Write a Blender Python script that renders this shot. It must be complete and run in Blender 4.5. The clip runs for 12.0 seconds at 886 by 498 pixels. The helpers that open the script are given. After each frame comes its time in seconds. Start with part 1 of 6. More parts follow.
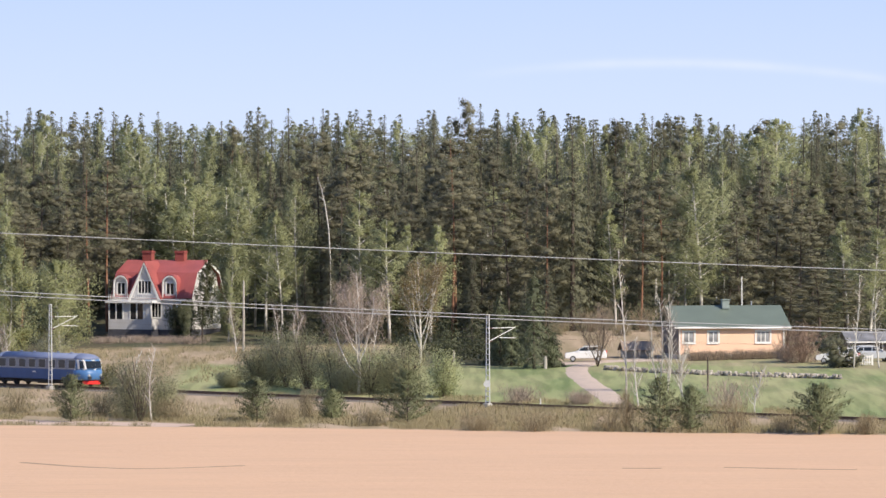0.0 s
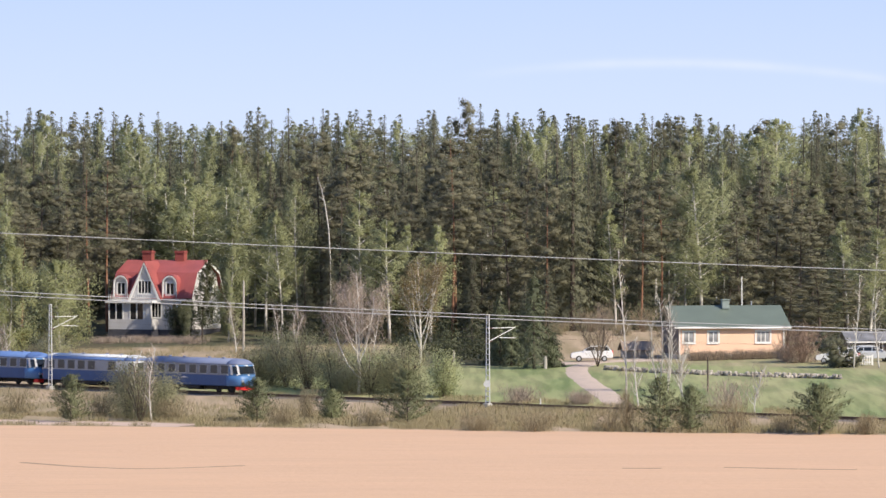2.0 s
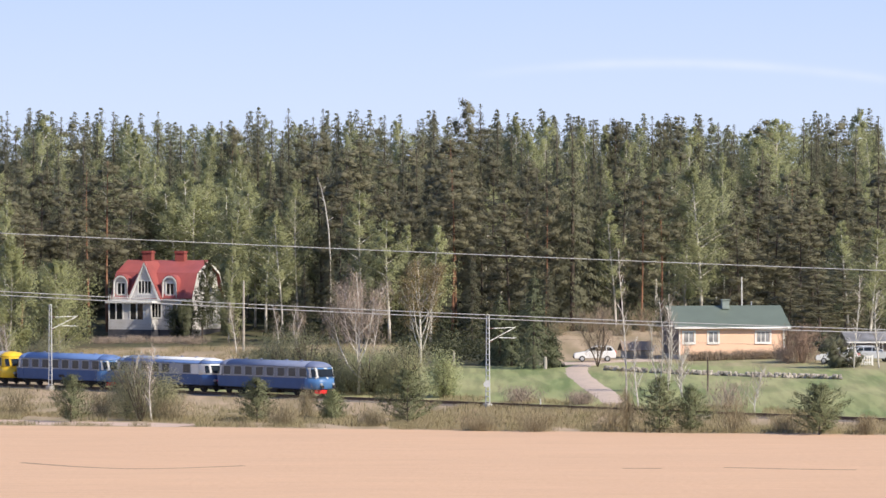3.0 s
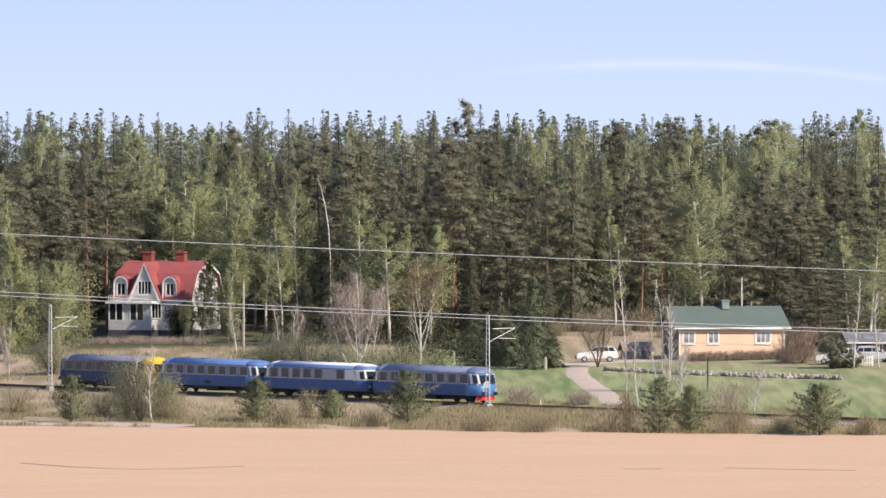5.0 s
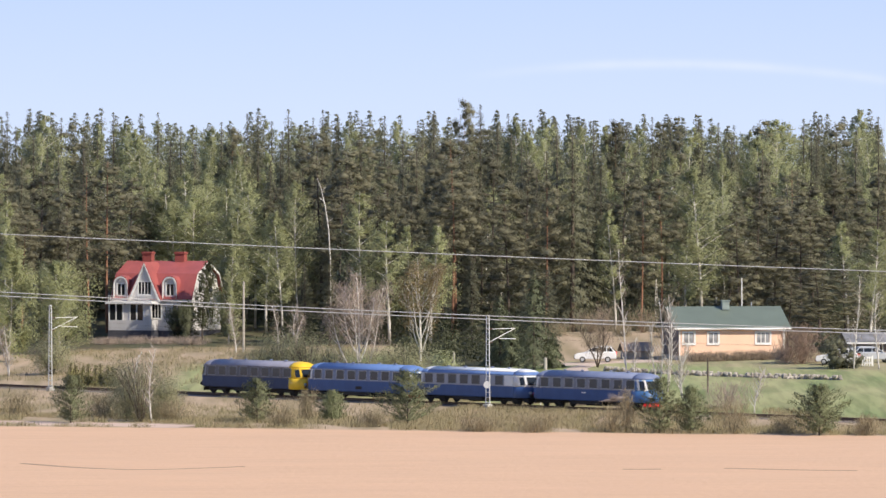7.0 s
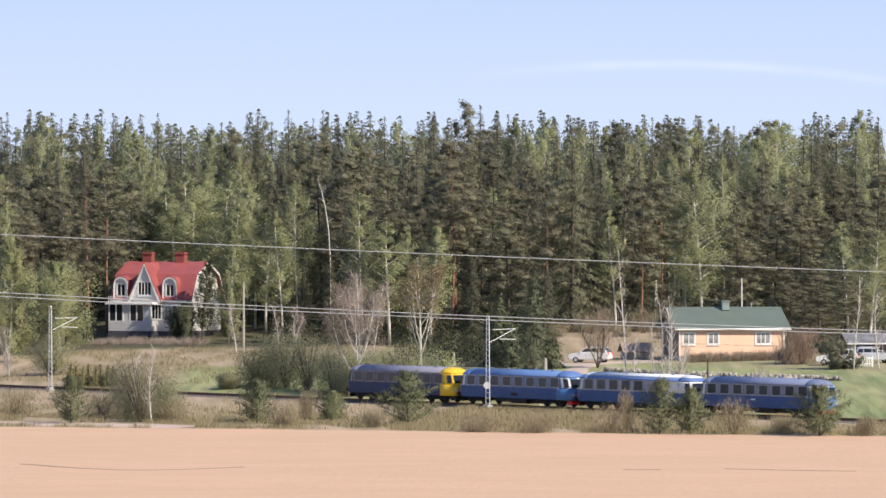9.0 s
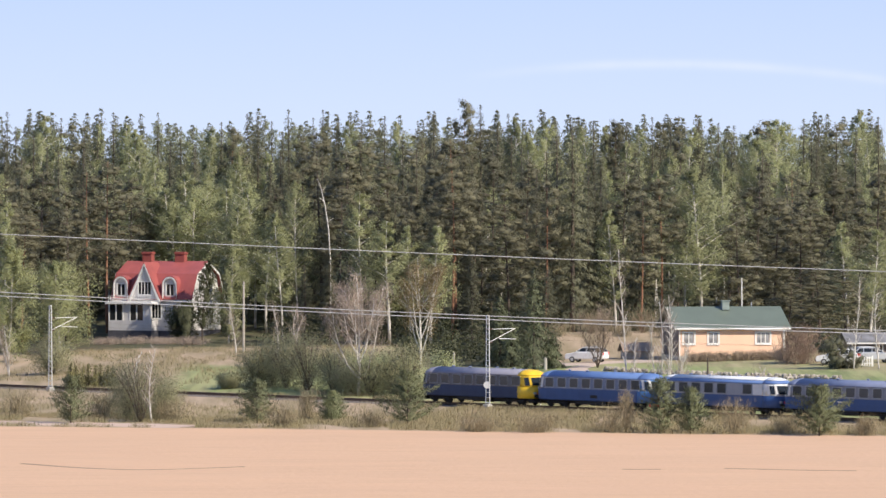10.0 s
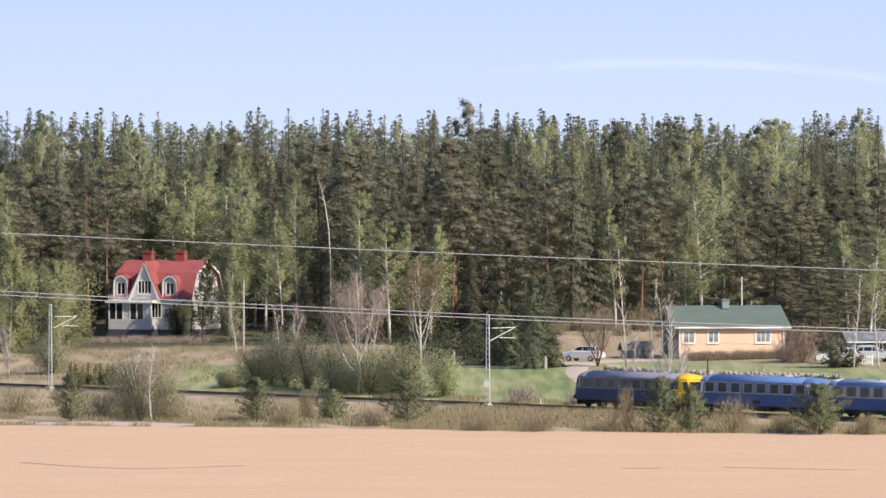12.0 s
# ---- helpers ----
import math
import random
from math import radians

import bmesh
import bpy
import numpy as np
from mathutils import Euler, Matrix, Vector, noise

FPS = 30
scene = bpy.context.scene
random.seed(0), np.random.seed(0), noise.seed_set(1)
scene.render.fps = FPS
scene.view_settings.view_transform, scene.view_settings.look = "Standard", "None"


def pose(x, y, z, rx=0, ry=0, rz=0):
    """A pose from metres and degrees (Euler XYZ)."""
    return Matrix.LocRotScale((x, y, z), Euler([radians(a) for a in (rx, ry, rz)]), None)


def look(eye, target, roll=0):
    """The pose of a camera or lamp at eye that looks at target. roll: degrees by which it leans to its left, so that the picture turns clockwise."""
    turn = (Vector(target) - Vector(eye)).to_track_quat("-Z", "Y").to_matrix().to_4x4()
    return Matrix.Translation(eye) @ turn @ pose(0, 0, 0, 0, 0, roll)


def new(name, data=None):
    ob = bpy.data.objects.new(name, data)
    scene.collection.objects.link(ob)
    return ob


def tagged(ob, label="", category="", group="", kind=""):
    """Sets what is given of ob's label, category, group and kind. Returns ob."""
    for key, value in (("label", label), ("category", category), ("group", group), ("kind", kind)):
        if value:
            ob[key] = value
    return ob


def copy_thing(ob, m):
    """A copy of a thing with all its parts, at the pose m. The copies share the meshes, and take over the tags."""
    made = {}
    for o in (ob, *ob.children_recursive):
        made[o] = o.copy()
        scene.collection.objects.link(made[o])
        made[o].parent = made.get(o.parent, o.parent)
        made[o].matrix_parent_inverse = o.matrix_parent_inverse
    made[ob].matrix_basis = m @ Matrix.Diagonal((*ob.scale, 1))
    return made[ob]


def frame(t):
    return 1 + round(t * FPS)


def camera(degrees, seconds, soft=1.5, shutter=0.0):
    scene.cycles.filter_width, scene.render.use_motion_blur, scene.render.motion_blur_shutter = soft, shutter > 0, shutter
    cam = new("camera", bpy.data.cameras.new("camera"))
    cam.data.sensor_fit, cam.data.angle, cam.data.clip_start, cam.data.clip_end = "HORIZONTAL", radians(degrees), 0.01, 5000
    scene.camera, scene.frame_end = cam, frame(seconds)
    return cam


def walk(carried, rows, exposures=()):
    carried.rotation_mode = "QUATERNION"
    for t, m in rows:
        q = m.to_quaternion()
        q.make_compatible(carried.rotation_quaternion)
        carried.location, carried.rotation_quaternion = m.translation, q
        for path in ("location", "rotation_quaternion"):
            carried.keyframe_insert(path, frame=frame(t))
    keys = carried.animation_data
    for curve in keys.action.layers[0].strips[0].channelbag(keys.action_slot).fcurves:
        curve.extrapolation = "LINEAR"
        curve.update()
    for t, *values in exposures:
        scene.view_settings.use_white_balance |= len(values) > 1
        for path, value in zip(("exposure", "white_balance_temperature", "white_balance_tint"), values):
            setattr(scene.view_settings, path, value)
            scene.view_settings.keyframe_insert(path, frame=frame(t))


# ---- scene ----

from math import cos, sin, tan, pi, sqrt, atan2

# ---- camera: a tripod on a rise, long lens, a slow nod of the head ----
EYE_Z = 21.1
cam = camera(8.541, 12.0, soft=1.5, shutter=0.4)
NOD = ((0.0, 0.0), (2.6, 0.0), (3.2, 0.5), (5.0, 1.1), (6.5, 1.4), (7.2, 1.8), (8.8, 2.6), (9.5, 2.6), (10.2, 1.6),
       (11.0, 1.2), (11.6, 0.1), (12.0, 0.0))
walk(cam, [(t, pose(0, 0, EYE_Z, 89.422 + n * 0.00546)) for t, n in NOD], exposures=[(0.0, 0.12), (12.0, 0.12)])

# ---- light: clear spring sky, sun from the right and a little behind the camera ----
SUN = Vector((0.75, -0.62, 0.78)).normalized()
world = bpy.data.worlds.new("sky")
scene.world = world
world.use_nodes = True
wn, wl = world.node_tree.nodes, world.node_tree.links
sky = wn.new("ShaderNodeTexSky")
sky.sky_type = "NISHITA"
sky.sun_disc = False
sky.sun_elevation = math.asin(SUN.z)
sky.sun_rotation = atan2(SUN.x, SUN.y)
sky.air_density, sky.dust_density, sky.ozone_density = 1.0, 0.3, 1.5
# clear air: pale blue low down, deeper above
wco = wn.new("ShaderNodeTexCoord")
wsep = wn.new("ShaderNodeSeparateXYZ")
wl.new(wco.outputs["Generated"], wsep.inputs[0])
deep = wn.new("ShaderNodeValToRGB")
wl.new(wsep.outputs[2], deep.inputs[0])
deep.color_ramp.elements[0].position, deep.color_ramp.elements[0].color = 0.0, (0.645, 0.75, 0.99, 1)
deep.color_ramp.elements[1].position, deep.color_ramp.elements[1].color = 0.7, (0.12, 0.21, 0.47, 1)
mid = deep.color_ramp.elements.new(0.045)
mid.color = (0.43, 0.575, 0.99, 1)
high = deep.color_ramp.elements.new(0.2)
high.color = (0.25, 0.37, 0.70, 1)
low = deep.color_ramp.elements.new(0.012)
low.color = (0.59, 0.715, 1.01, 1)
gain = wn.new("ShaderNodeMix")
gain.data_type, gain.blend_type = "RGBA", "MULTIPLY"
gain.inputs[0].default_value = 1.0
gain.inputs[7].default_value = (0.12, 0.12, 0.12, 1)
wl.new(sky.outputs[0], gain.inputs[6])
air = wn.new("ShaderNodeMix")
air.data_type = "RGBA"
air.inputs[0].default_value = 0.88
wl.new(gain.outputs[2], air.inputs[6]), wl.new(deep.outputs[0], air.inputs[7])
# one thin wisp of high cloud


def wmath(op, *args):
    nd = wn.new("ShaderNodeMath")
    nd.operation = op
    for slot, v in zip(nd.inputs, args):
        if isinstance(v, (int, float)):
            slot.default_value = v
        else:
            wl.new(v, slot)
    return nd.outputs[0]


wx, wz = wsep.outputs[0], wsep.outputs[2]
bow = wmath("MULTIPLY", wmath("POWER", wmath("ABSOLUTE", wmath("SUBTRACT", wx, 0.037)), 2.0), 2.0)
off = wmath("DIVIDE", wmath("SUBTRACT", wz, wmath("SUBTRACT", 0.02125, bow)), 0.0008)
wisp = wmath("EXPONENT", wmath("MULTIPLY", wmath("MULTIPLY", off, off), -1.0))
ends = wmath("MULTIPLY", wmath("SUBTRACT", wx, 0.003), 40.0)
ends = wmath("MINIMUM", wmath("MAXIMUM", ends, 0.0), 1.0)
tail = wmath("MINIMUM", wmath("MAXIMUM", wmath("MULTIPLY", wmath("SUBTRACT", 0.095, wx), 30.0), 0.0), 1.0)
front_half = wmath("GREATER_THAN", wsep.outputs[1], 0.0)
wnoise = wn.new("ShaderNodeTexNoise")
wnoise.inputs["Scale"].default_value, wnoise.inputs["Detail"].default_value = 90.0, 4.0
wl.new(wco.outputs["Generated"], wnoise.inputs["Vector"])
amount = wmath("MULTIPLY", wmath("MULTIPLY", wmath("MULTIPLY", wisp, ends), wmath("MULTIPLY", tail, front_half)), wmath("MULTIPLY", wnoise.outputs[0], 0.55))
cloud = wn.new("ShaderNodeMix")
cloud.data_type = "RGBA"
cloud.inputs[7].default_value = (0.88, 0.90, 0.97, 1)
wl.new(amount, cloud.inputs[0]), wl.new(air.outputs[2], cloud.inputs[6])
wl.new(cloud.outputs[2], wn["Background"].inputs[0])
wn["Background"].inputs[1].default_value = 1.0
lamp = bpy.data.lights.new("sun", "SUN")
lamp.energy, lamp.angle, lamp.color = 5.1, radians(0.6), (1.0, 0.90, 0.76)
new("sun", lamp).matrix_world = look(SUN * 300, (0, 0, 0))

# ---- materials ----


def mat(name, color, rough=0.7, metal=0.0, vary=0.12, scale=3.0, bump=0.0, other=None, fine=0.0, islands=0.0, objects=0.0,
        through_light=0.0):
    """A base colour that drifts to a second one at two scales, with relief; islands/objects: drift from piece to piece."""
    m = bpy.data.materials.new(name)
    m.use_nodes = True
    n, l = m.node_tree.nodes, m.node_tree.links
    b = n["Principled BSDF"]
    b.inputs["Roughness"].default_value, b.inputs["Metallic"].default_value = rough, metal
    other = other or tuple(c * (1 - vary) for c in color)
    geo = n.new("ShaderNodeNewGeometry")
    tx = n.new("ShaderNodeTexNoise")
    tx.inputs["Scale"].default_value, tx.inputs["Detail"].default_value = scale, 5.0
    co = n.new("ShaderNodeTexCoord")
    l.new(co.outputs["Object"], tx.inputs["Vector"])
    ramp = n.new("ShaderNodeMapRange")
    ramp.inputs[1].default_value, ramp.inputs[2].default_value = 0.3, 0.7
    l.new(tx.outputs[0], ramp.inputs[0])
    mix = n.new("ShaderNodeMix")
    mix.data_type = "RGBA"
    mix.inputs[6].default_value, mix.inputs[7].default_value = (*color, 1), (*other, 1)
    l.new(ramp.outputs[0], mix.inputs[0])
    out = mix.outputs[2]
    if fine or islands or objects:
        hsv = n.new("ShaderNodeHueSaturation")
        l.new(out, hsv.inputs["Color"])
        total = None
        sources = []
        if fine:
            t2 = n.new("ShaderNodeTexNoise")
            t2.inputs["Scale"].default_value, t2.inputs["Detail"].default_value = scale * 9, 3.0
            l.new(co.outputs["Object"], t2.inputs["Vector"])
            sources.append((t2.outputs[0], fine * 2))
        if islands:
            sources.append((geo.outputs["Random Per Island"], islands))
        if objects:
            oi = n.new("ShaderNodeObjectInfo")
            sources.append((oi.outputs["Random"], objects))
        for s, a in sources:
            k = n.new("ShaderNodeMath")
            k.operation = "MULTIPLY_ADD"
            k.inputs[1].default_value, k.inputs[2].default_value = a, -a / 2 + (1.0 if total is None else 0.0)
            l.new(s, k.inputs[0])
            if total is not None:
                q = n.new("ShaderNodeMath")
                l.new(total, q.inputs[0]), l.new(k.outputs[0], q.inputs[1])
                total = q.outputs[0]
            else:
                total = k.outputs[0]
        l.new(total, hsv.inputs["Value"])
        out = hsv.outputs[0]
    l.new(out, b.inputs["Base Color"])
    if bump:
        bp = n.new("ShaderNodeBump")
        bp.inputs["Strength"].default_value, bp.inputs["Distance"].default_value = bump, 0.05
        t3 = n.new("ShaderNodeTexNoise")
        t3.inputs["Scale"].default_value = scale * 5
        l.new(co.outputs["Object"], t3.inputs["Vector"])
        l.new(t3.outputs[0], bp.inputs["Height"]), l.new(bp.outputs[0], b.inputs["Normal"])
    if through_light:
        tr = n.new("ShaderNodeBsdfTranslucent")
        l.new(out, tr.inputs[0])
        ms = n.new("ShaderNodeMixShader")
        ms.inputs[0].default_value = through_light
        l.new(b.outputs[0], ms.inputs[1]), l.new(tr.outputs[0], ms.inputs[2])
        l.new(ms.outputs[0], n["Material Output"].inputs[0])
    return m


M = {}
M["pine_needles"] = mat("pine_needles", (0.285, 0.27, 0.175), 0.75, vary=0.25, scale=0.5, islands=0.15, objects=0.45, through_light=0.5)
M["spruce_needles"] = mat("spruce_needles", (0.225, 0.225, 0.145), 0.75, vary=0.25, scale=0.4, islands=0.15, objects=0.55, through_light=0.5)
M["birch_leaves"] = mat("birch_leaves", (0.46, 0.48, 0.26), 0.65, vary=0.15, scale=0.3, islands=0.15, objects=0.35, through_light=0.5)
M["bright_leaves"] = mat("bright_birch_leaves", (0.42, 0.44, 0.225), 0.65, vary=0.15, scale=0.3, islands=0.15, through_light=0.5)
M["bush_leaves"] = mat("bush_leaves", (0.13, 0.14, 0.07), 0.6, vary=0.3, scale=0.6, islands=0.6, objects=0.3, through_light=0.3)
M["young_pine"] = mat("young_pine", (0.215, 0.235, 0.12), 0.65, vary=0.2, scale=0.6, islands=0.25, objects=0.2, through_light=0.35)
M["twigs"] = mat("twigs", (0.42, 0.335, 0.27), 0.8, vary=0.3, scale=1.0, islands=0.5, objects=0.2)
M["dry_twigs"] = mat("dry_twigs", (0.33, 0.275, 0.17), 0.8, vary=0.3, scale=1.0, islands=0.5, objects=0.2)
M["bronze_buds"] = mat("bronze_buds", (0.33, 0.25, 0.13), 0.8, vary=0.3, scale=1.0, islands=0.5, through_light=0.25)
M["birch_bark"] = mat("birch_bark", (0.78, 0.74, 0.68), 0.8, other=(0.46, 0.42, 0.38), scale=2.2, bump=0.2)
M["pine_bark"] = mat("pine_bark", (0.34, 0.165, 0.10), 0.9, other=(0.24, 0.13, 0.08), scale=1.2, bump=0.4)
M["dark_bark"] = mat("dark_bark", (0.13, 0.10, 0.08), 0.9, vary=0.4, scale=2.0, bump=0.4)
M["dry_grass"] = mat("dry_grass", (0.40, 0.325, 0.20), 0.9, other=(0.30, 0.27, 0.14), scale=0.25, islands=0.3, through_light=0.3)
M["blue"] = mat("blue_paint", (0.045, 0.098, 0.25), 0.5, vary=0.15, scale=1.2, fine=0.08)
M["dull_blue"] = mat("dull_blue_paint", (0.03, 0.05, 0.115), 0.6, vary=0.2, scale=1.2, fine=0.1)
# the body blue again, lightened for the noses so that sunlight is in the colour
M["sunlit_blue"] = mat("sunlit_blue_paint", (0.085, 0.205, 0.43), 0.4, vary=0.1, scale=1.2)
M["band_grey"] = mat("grey_band_paint", (0.27, 0.275, 0.30), 0.4, vary=0.2, scale=1.5)
M["band_pale"] = mat("pale_grey_band_paint", (0.36, 0.365, 0.39), 0.4, vary=0.1, scale=1.5)
M["yellow"] = mat("yellow_paint", (0.85, 0.55, 0.03), 0.4, vary=0.12, scale=1.5)
M["red"] = mat("red_paint", (0.85, 0.035, 0.03), 0.45, vary=0.1, scale=2)
M["roof_grey"] = mat("grey_blue_roof", (0.20, 0.235, 0.36), 0.5, vary=0.2, scale=0.8)
M["roof_dull"] = mat("dull_lilac_grey_roof", (0.25, 0.25, 0.32), 0.55, vary=0.2, scale=0.8)
M["roof_blue"] = mat("blue_roof", (0.13, 0.22, 0.46), 0.4, vary=0.15, scale=0.8)
M["roof_white"] = mat("pale_roof", (0.74, 0.76, 0.80), 0.5, vary=0.12, scale=0.8)
M["band_blue"] = mat("blue_band_paint", (0.20, 0.235, 0.33), 0.4, vary=0.15, scale=1.5)
M["band_dark"] = mat("dull_grey_band_paint", (0.14, 0.135, 0.14), 0.5, vary=0.2, scale=1.5)
M["mast"] = mat("mast_paint", (0.78, 0.78, 0.75), 0.6, vary=0.15, scale=3)
M["dark_brown"] = mat("brown_porcelain", (0.10, 0.05, 0.03), 0.3, vary=0.1)
M["car_glass"] = mat("railcar_glass", (0.05, 0.052, 0.055), 0.12, vary=0.3, scale=0.7)
M["frame_pale"] = mat("window_frame_pale", (0.45, 0.46, 0.48), 0.5, vary=0.1)
M["frame_grey"] = mat("window_frame_grey", (0.27, 0.28, 0.30), 0.5, vary=0.1)
M["glass"] = mat("dark_glass", (0.02, 0.025, 0.03), 0.06, vary=0.3, scale=1)
M["white"] = mat("white_paint", (0.80, 0.79, 0.76), 0.5, vary=0.08, scale=2.0)
M["under"] = mat("grimy_underframe", (0.035, 0.032, 0.03), 0.8, vary=0.4, scale=3, bump=0.2)
M["steel"] = mat("galvanised_steel", (0.55, 0.56, 0.57), 0.5, metal=0.4, vary=0.2, scale=4)
M["rail_steel"] = mat("rail_steel", (0.20, 0.13, 0.09), 0.6, metal=0.5, vary=0.3, scale=3)
M["ballast"] = mat("ballast", (0.27, 0.22, 0.18), 0.95, other=(0.17, 0.14, 0.12), scale=2.5, fine=0.5, bump=0.8)
M["concrete"] = mat("concrete", (0.50, 0.48, 0.44), 0.9, vary=0.2, scale=2.0, bump=0.2)
M["sleeper"] = mat("sleeper", (0.12, 0.09, 0.07), 0.9, vary=0.3, scale=3)
M["gravel"] = mat("gravel", (0.60, 0.47, 0.38), 0.95, other=(0.50, 0.40, 0.32), scale=0.8, fine=0.2, bump=0.4)

M["peach"] = mat("peach_boards", (0.89, 0.585, 0.42), 0.8, vary=0.08, scale=0.8, fine=0.06, bump=0.1)
M["dark_boards"] = mat("weathered_boards", (0.20, 0.17, 0.16), 0.9, vary=0.25, scale=1.2, fine=0.1, bump=0.2)
M["green_roof"] = mat("green_sheet_roof", (0.145, 0.178, 0.145), 0.5, vary=0.12, scale=0.5, fine=0.06)
M["chimney_sheet"] = mat("chimney_sheet", (0.26, 0.31, 0.29), 0.5, vary=0.15, scale=2)
M["house_white"] = mat("white_boards", (0.64, 0.62, 0.61), 0.75, vary=0.12, scale=0.7, fine=0.08, bump=0.1)
M["red_roof"] = mat("red_sheet_roof", (0.40, 0.105, 0.095), 0.55, other=(0.30, 0.08, 0.075), scale=0.5, fine=0.1)
M["brick"] = mat("red_brick", (0.34, 0.09, 0.075), 0.9, vary=0.25, scale=3, bump=0.3)
M["dark_stone"] = mat("dark_plinth", (0.10, 0.10, 0.12), 0.9, vary=0.3, scale=1.5, bump=0.3)
# pale roof sheet; the dark blotches in its colour stand for tree shadow
M["shade_dappled_sheet"] = mat("shade_dappled_sheet_roof", (0.30, 0.295, 0.30), 0.65, other=(0.13, 0.13, 0.13), scale=0.5, fine=0.15)
M["brown_sheet"] = mat("brown_roof", (0.38, 0.29, 0.22), 0.8, vary=0.2, scale=1)
M["car_white"] = mat("white_car_paint", (0.80, 0.80, 0.80), 0.2, vary=0.03, scale=1)
M["car_silver"] = mat("silver_car_paint", (0.55, 0.57, 0.60), 0.25, metal=0.3, vary=0.03, scale=1)
M["pale_wood"] = mat("weathered_wood", (0.50, 0.46, 0.40), 0.9, vary=0.25, scale=3, bump=0.2)
M["wire"] = mat("aluminium_wire", (0.50, 0.50, 0.50), 0.5, vary=0.05)
M["stone"] = mat("field_stone", (0.50, 0.44, 0.37), 0.9, other=(0.27, 0.25, 0.22), scale=2.0, objects=0.6, bump=0.4)
M["sand"] = mat("sandy_track", (0.62, 0.46, 0.37), 0.95, other=(0.54, 0.41, 0.33), scale=0.5, fine=0.15, bump=0.3)
M["willow"] = mat("willow_leaves", (0.40, 0.405, 0.235), 0.7, other=(0.35, 0.33, 0.20), scale=0.5, islands=0.2, objects=0.3, through_light=0.5)
M["hedge_twigs"] = mat("hedge_twigs", (0.36, 0.275, 0.20), 0.85, vary=0.3, scale=1.0, islands=0.5)
M["brown_twigs"] = mat("brown_twigs", (0.34, 0.235, 0.17), 0.85, vary=0.3, scale=1.0, islands=0.5)
M["thuja"] = mat("thuja_scales", (0.22, 0.205, 0.075), 0.8, vary=0.3, scale=1.0, islands=0.5)
M["garden_spruce"] = mat("garden_spruce_needles", (0.15, 0.17, 0.09), 0.7, vary=0.3, scale=0.4, islands=0.6, through_light=0.15)
M["house_glass"] = mat("curtained_glass", (0.46, 0.46, 0.47), 0.1, other=(0.14, 0.14, 0.15), scale=1.1)
# browner and darker than the field's soil, for the ruts
M["dark_soil"] = mat("darker_soil", (0.40, 0.275, 0.18), 0.95, vary=0.2, scale=0.8, fine=0.2)
M["feathers"] = mat("crow_feathers", (0.27, 0.225, 0.20), 0.6, vary=0.3, scale=8)


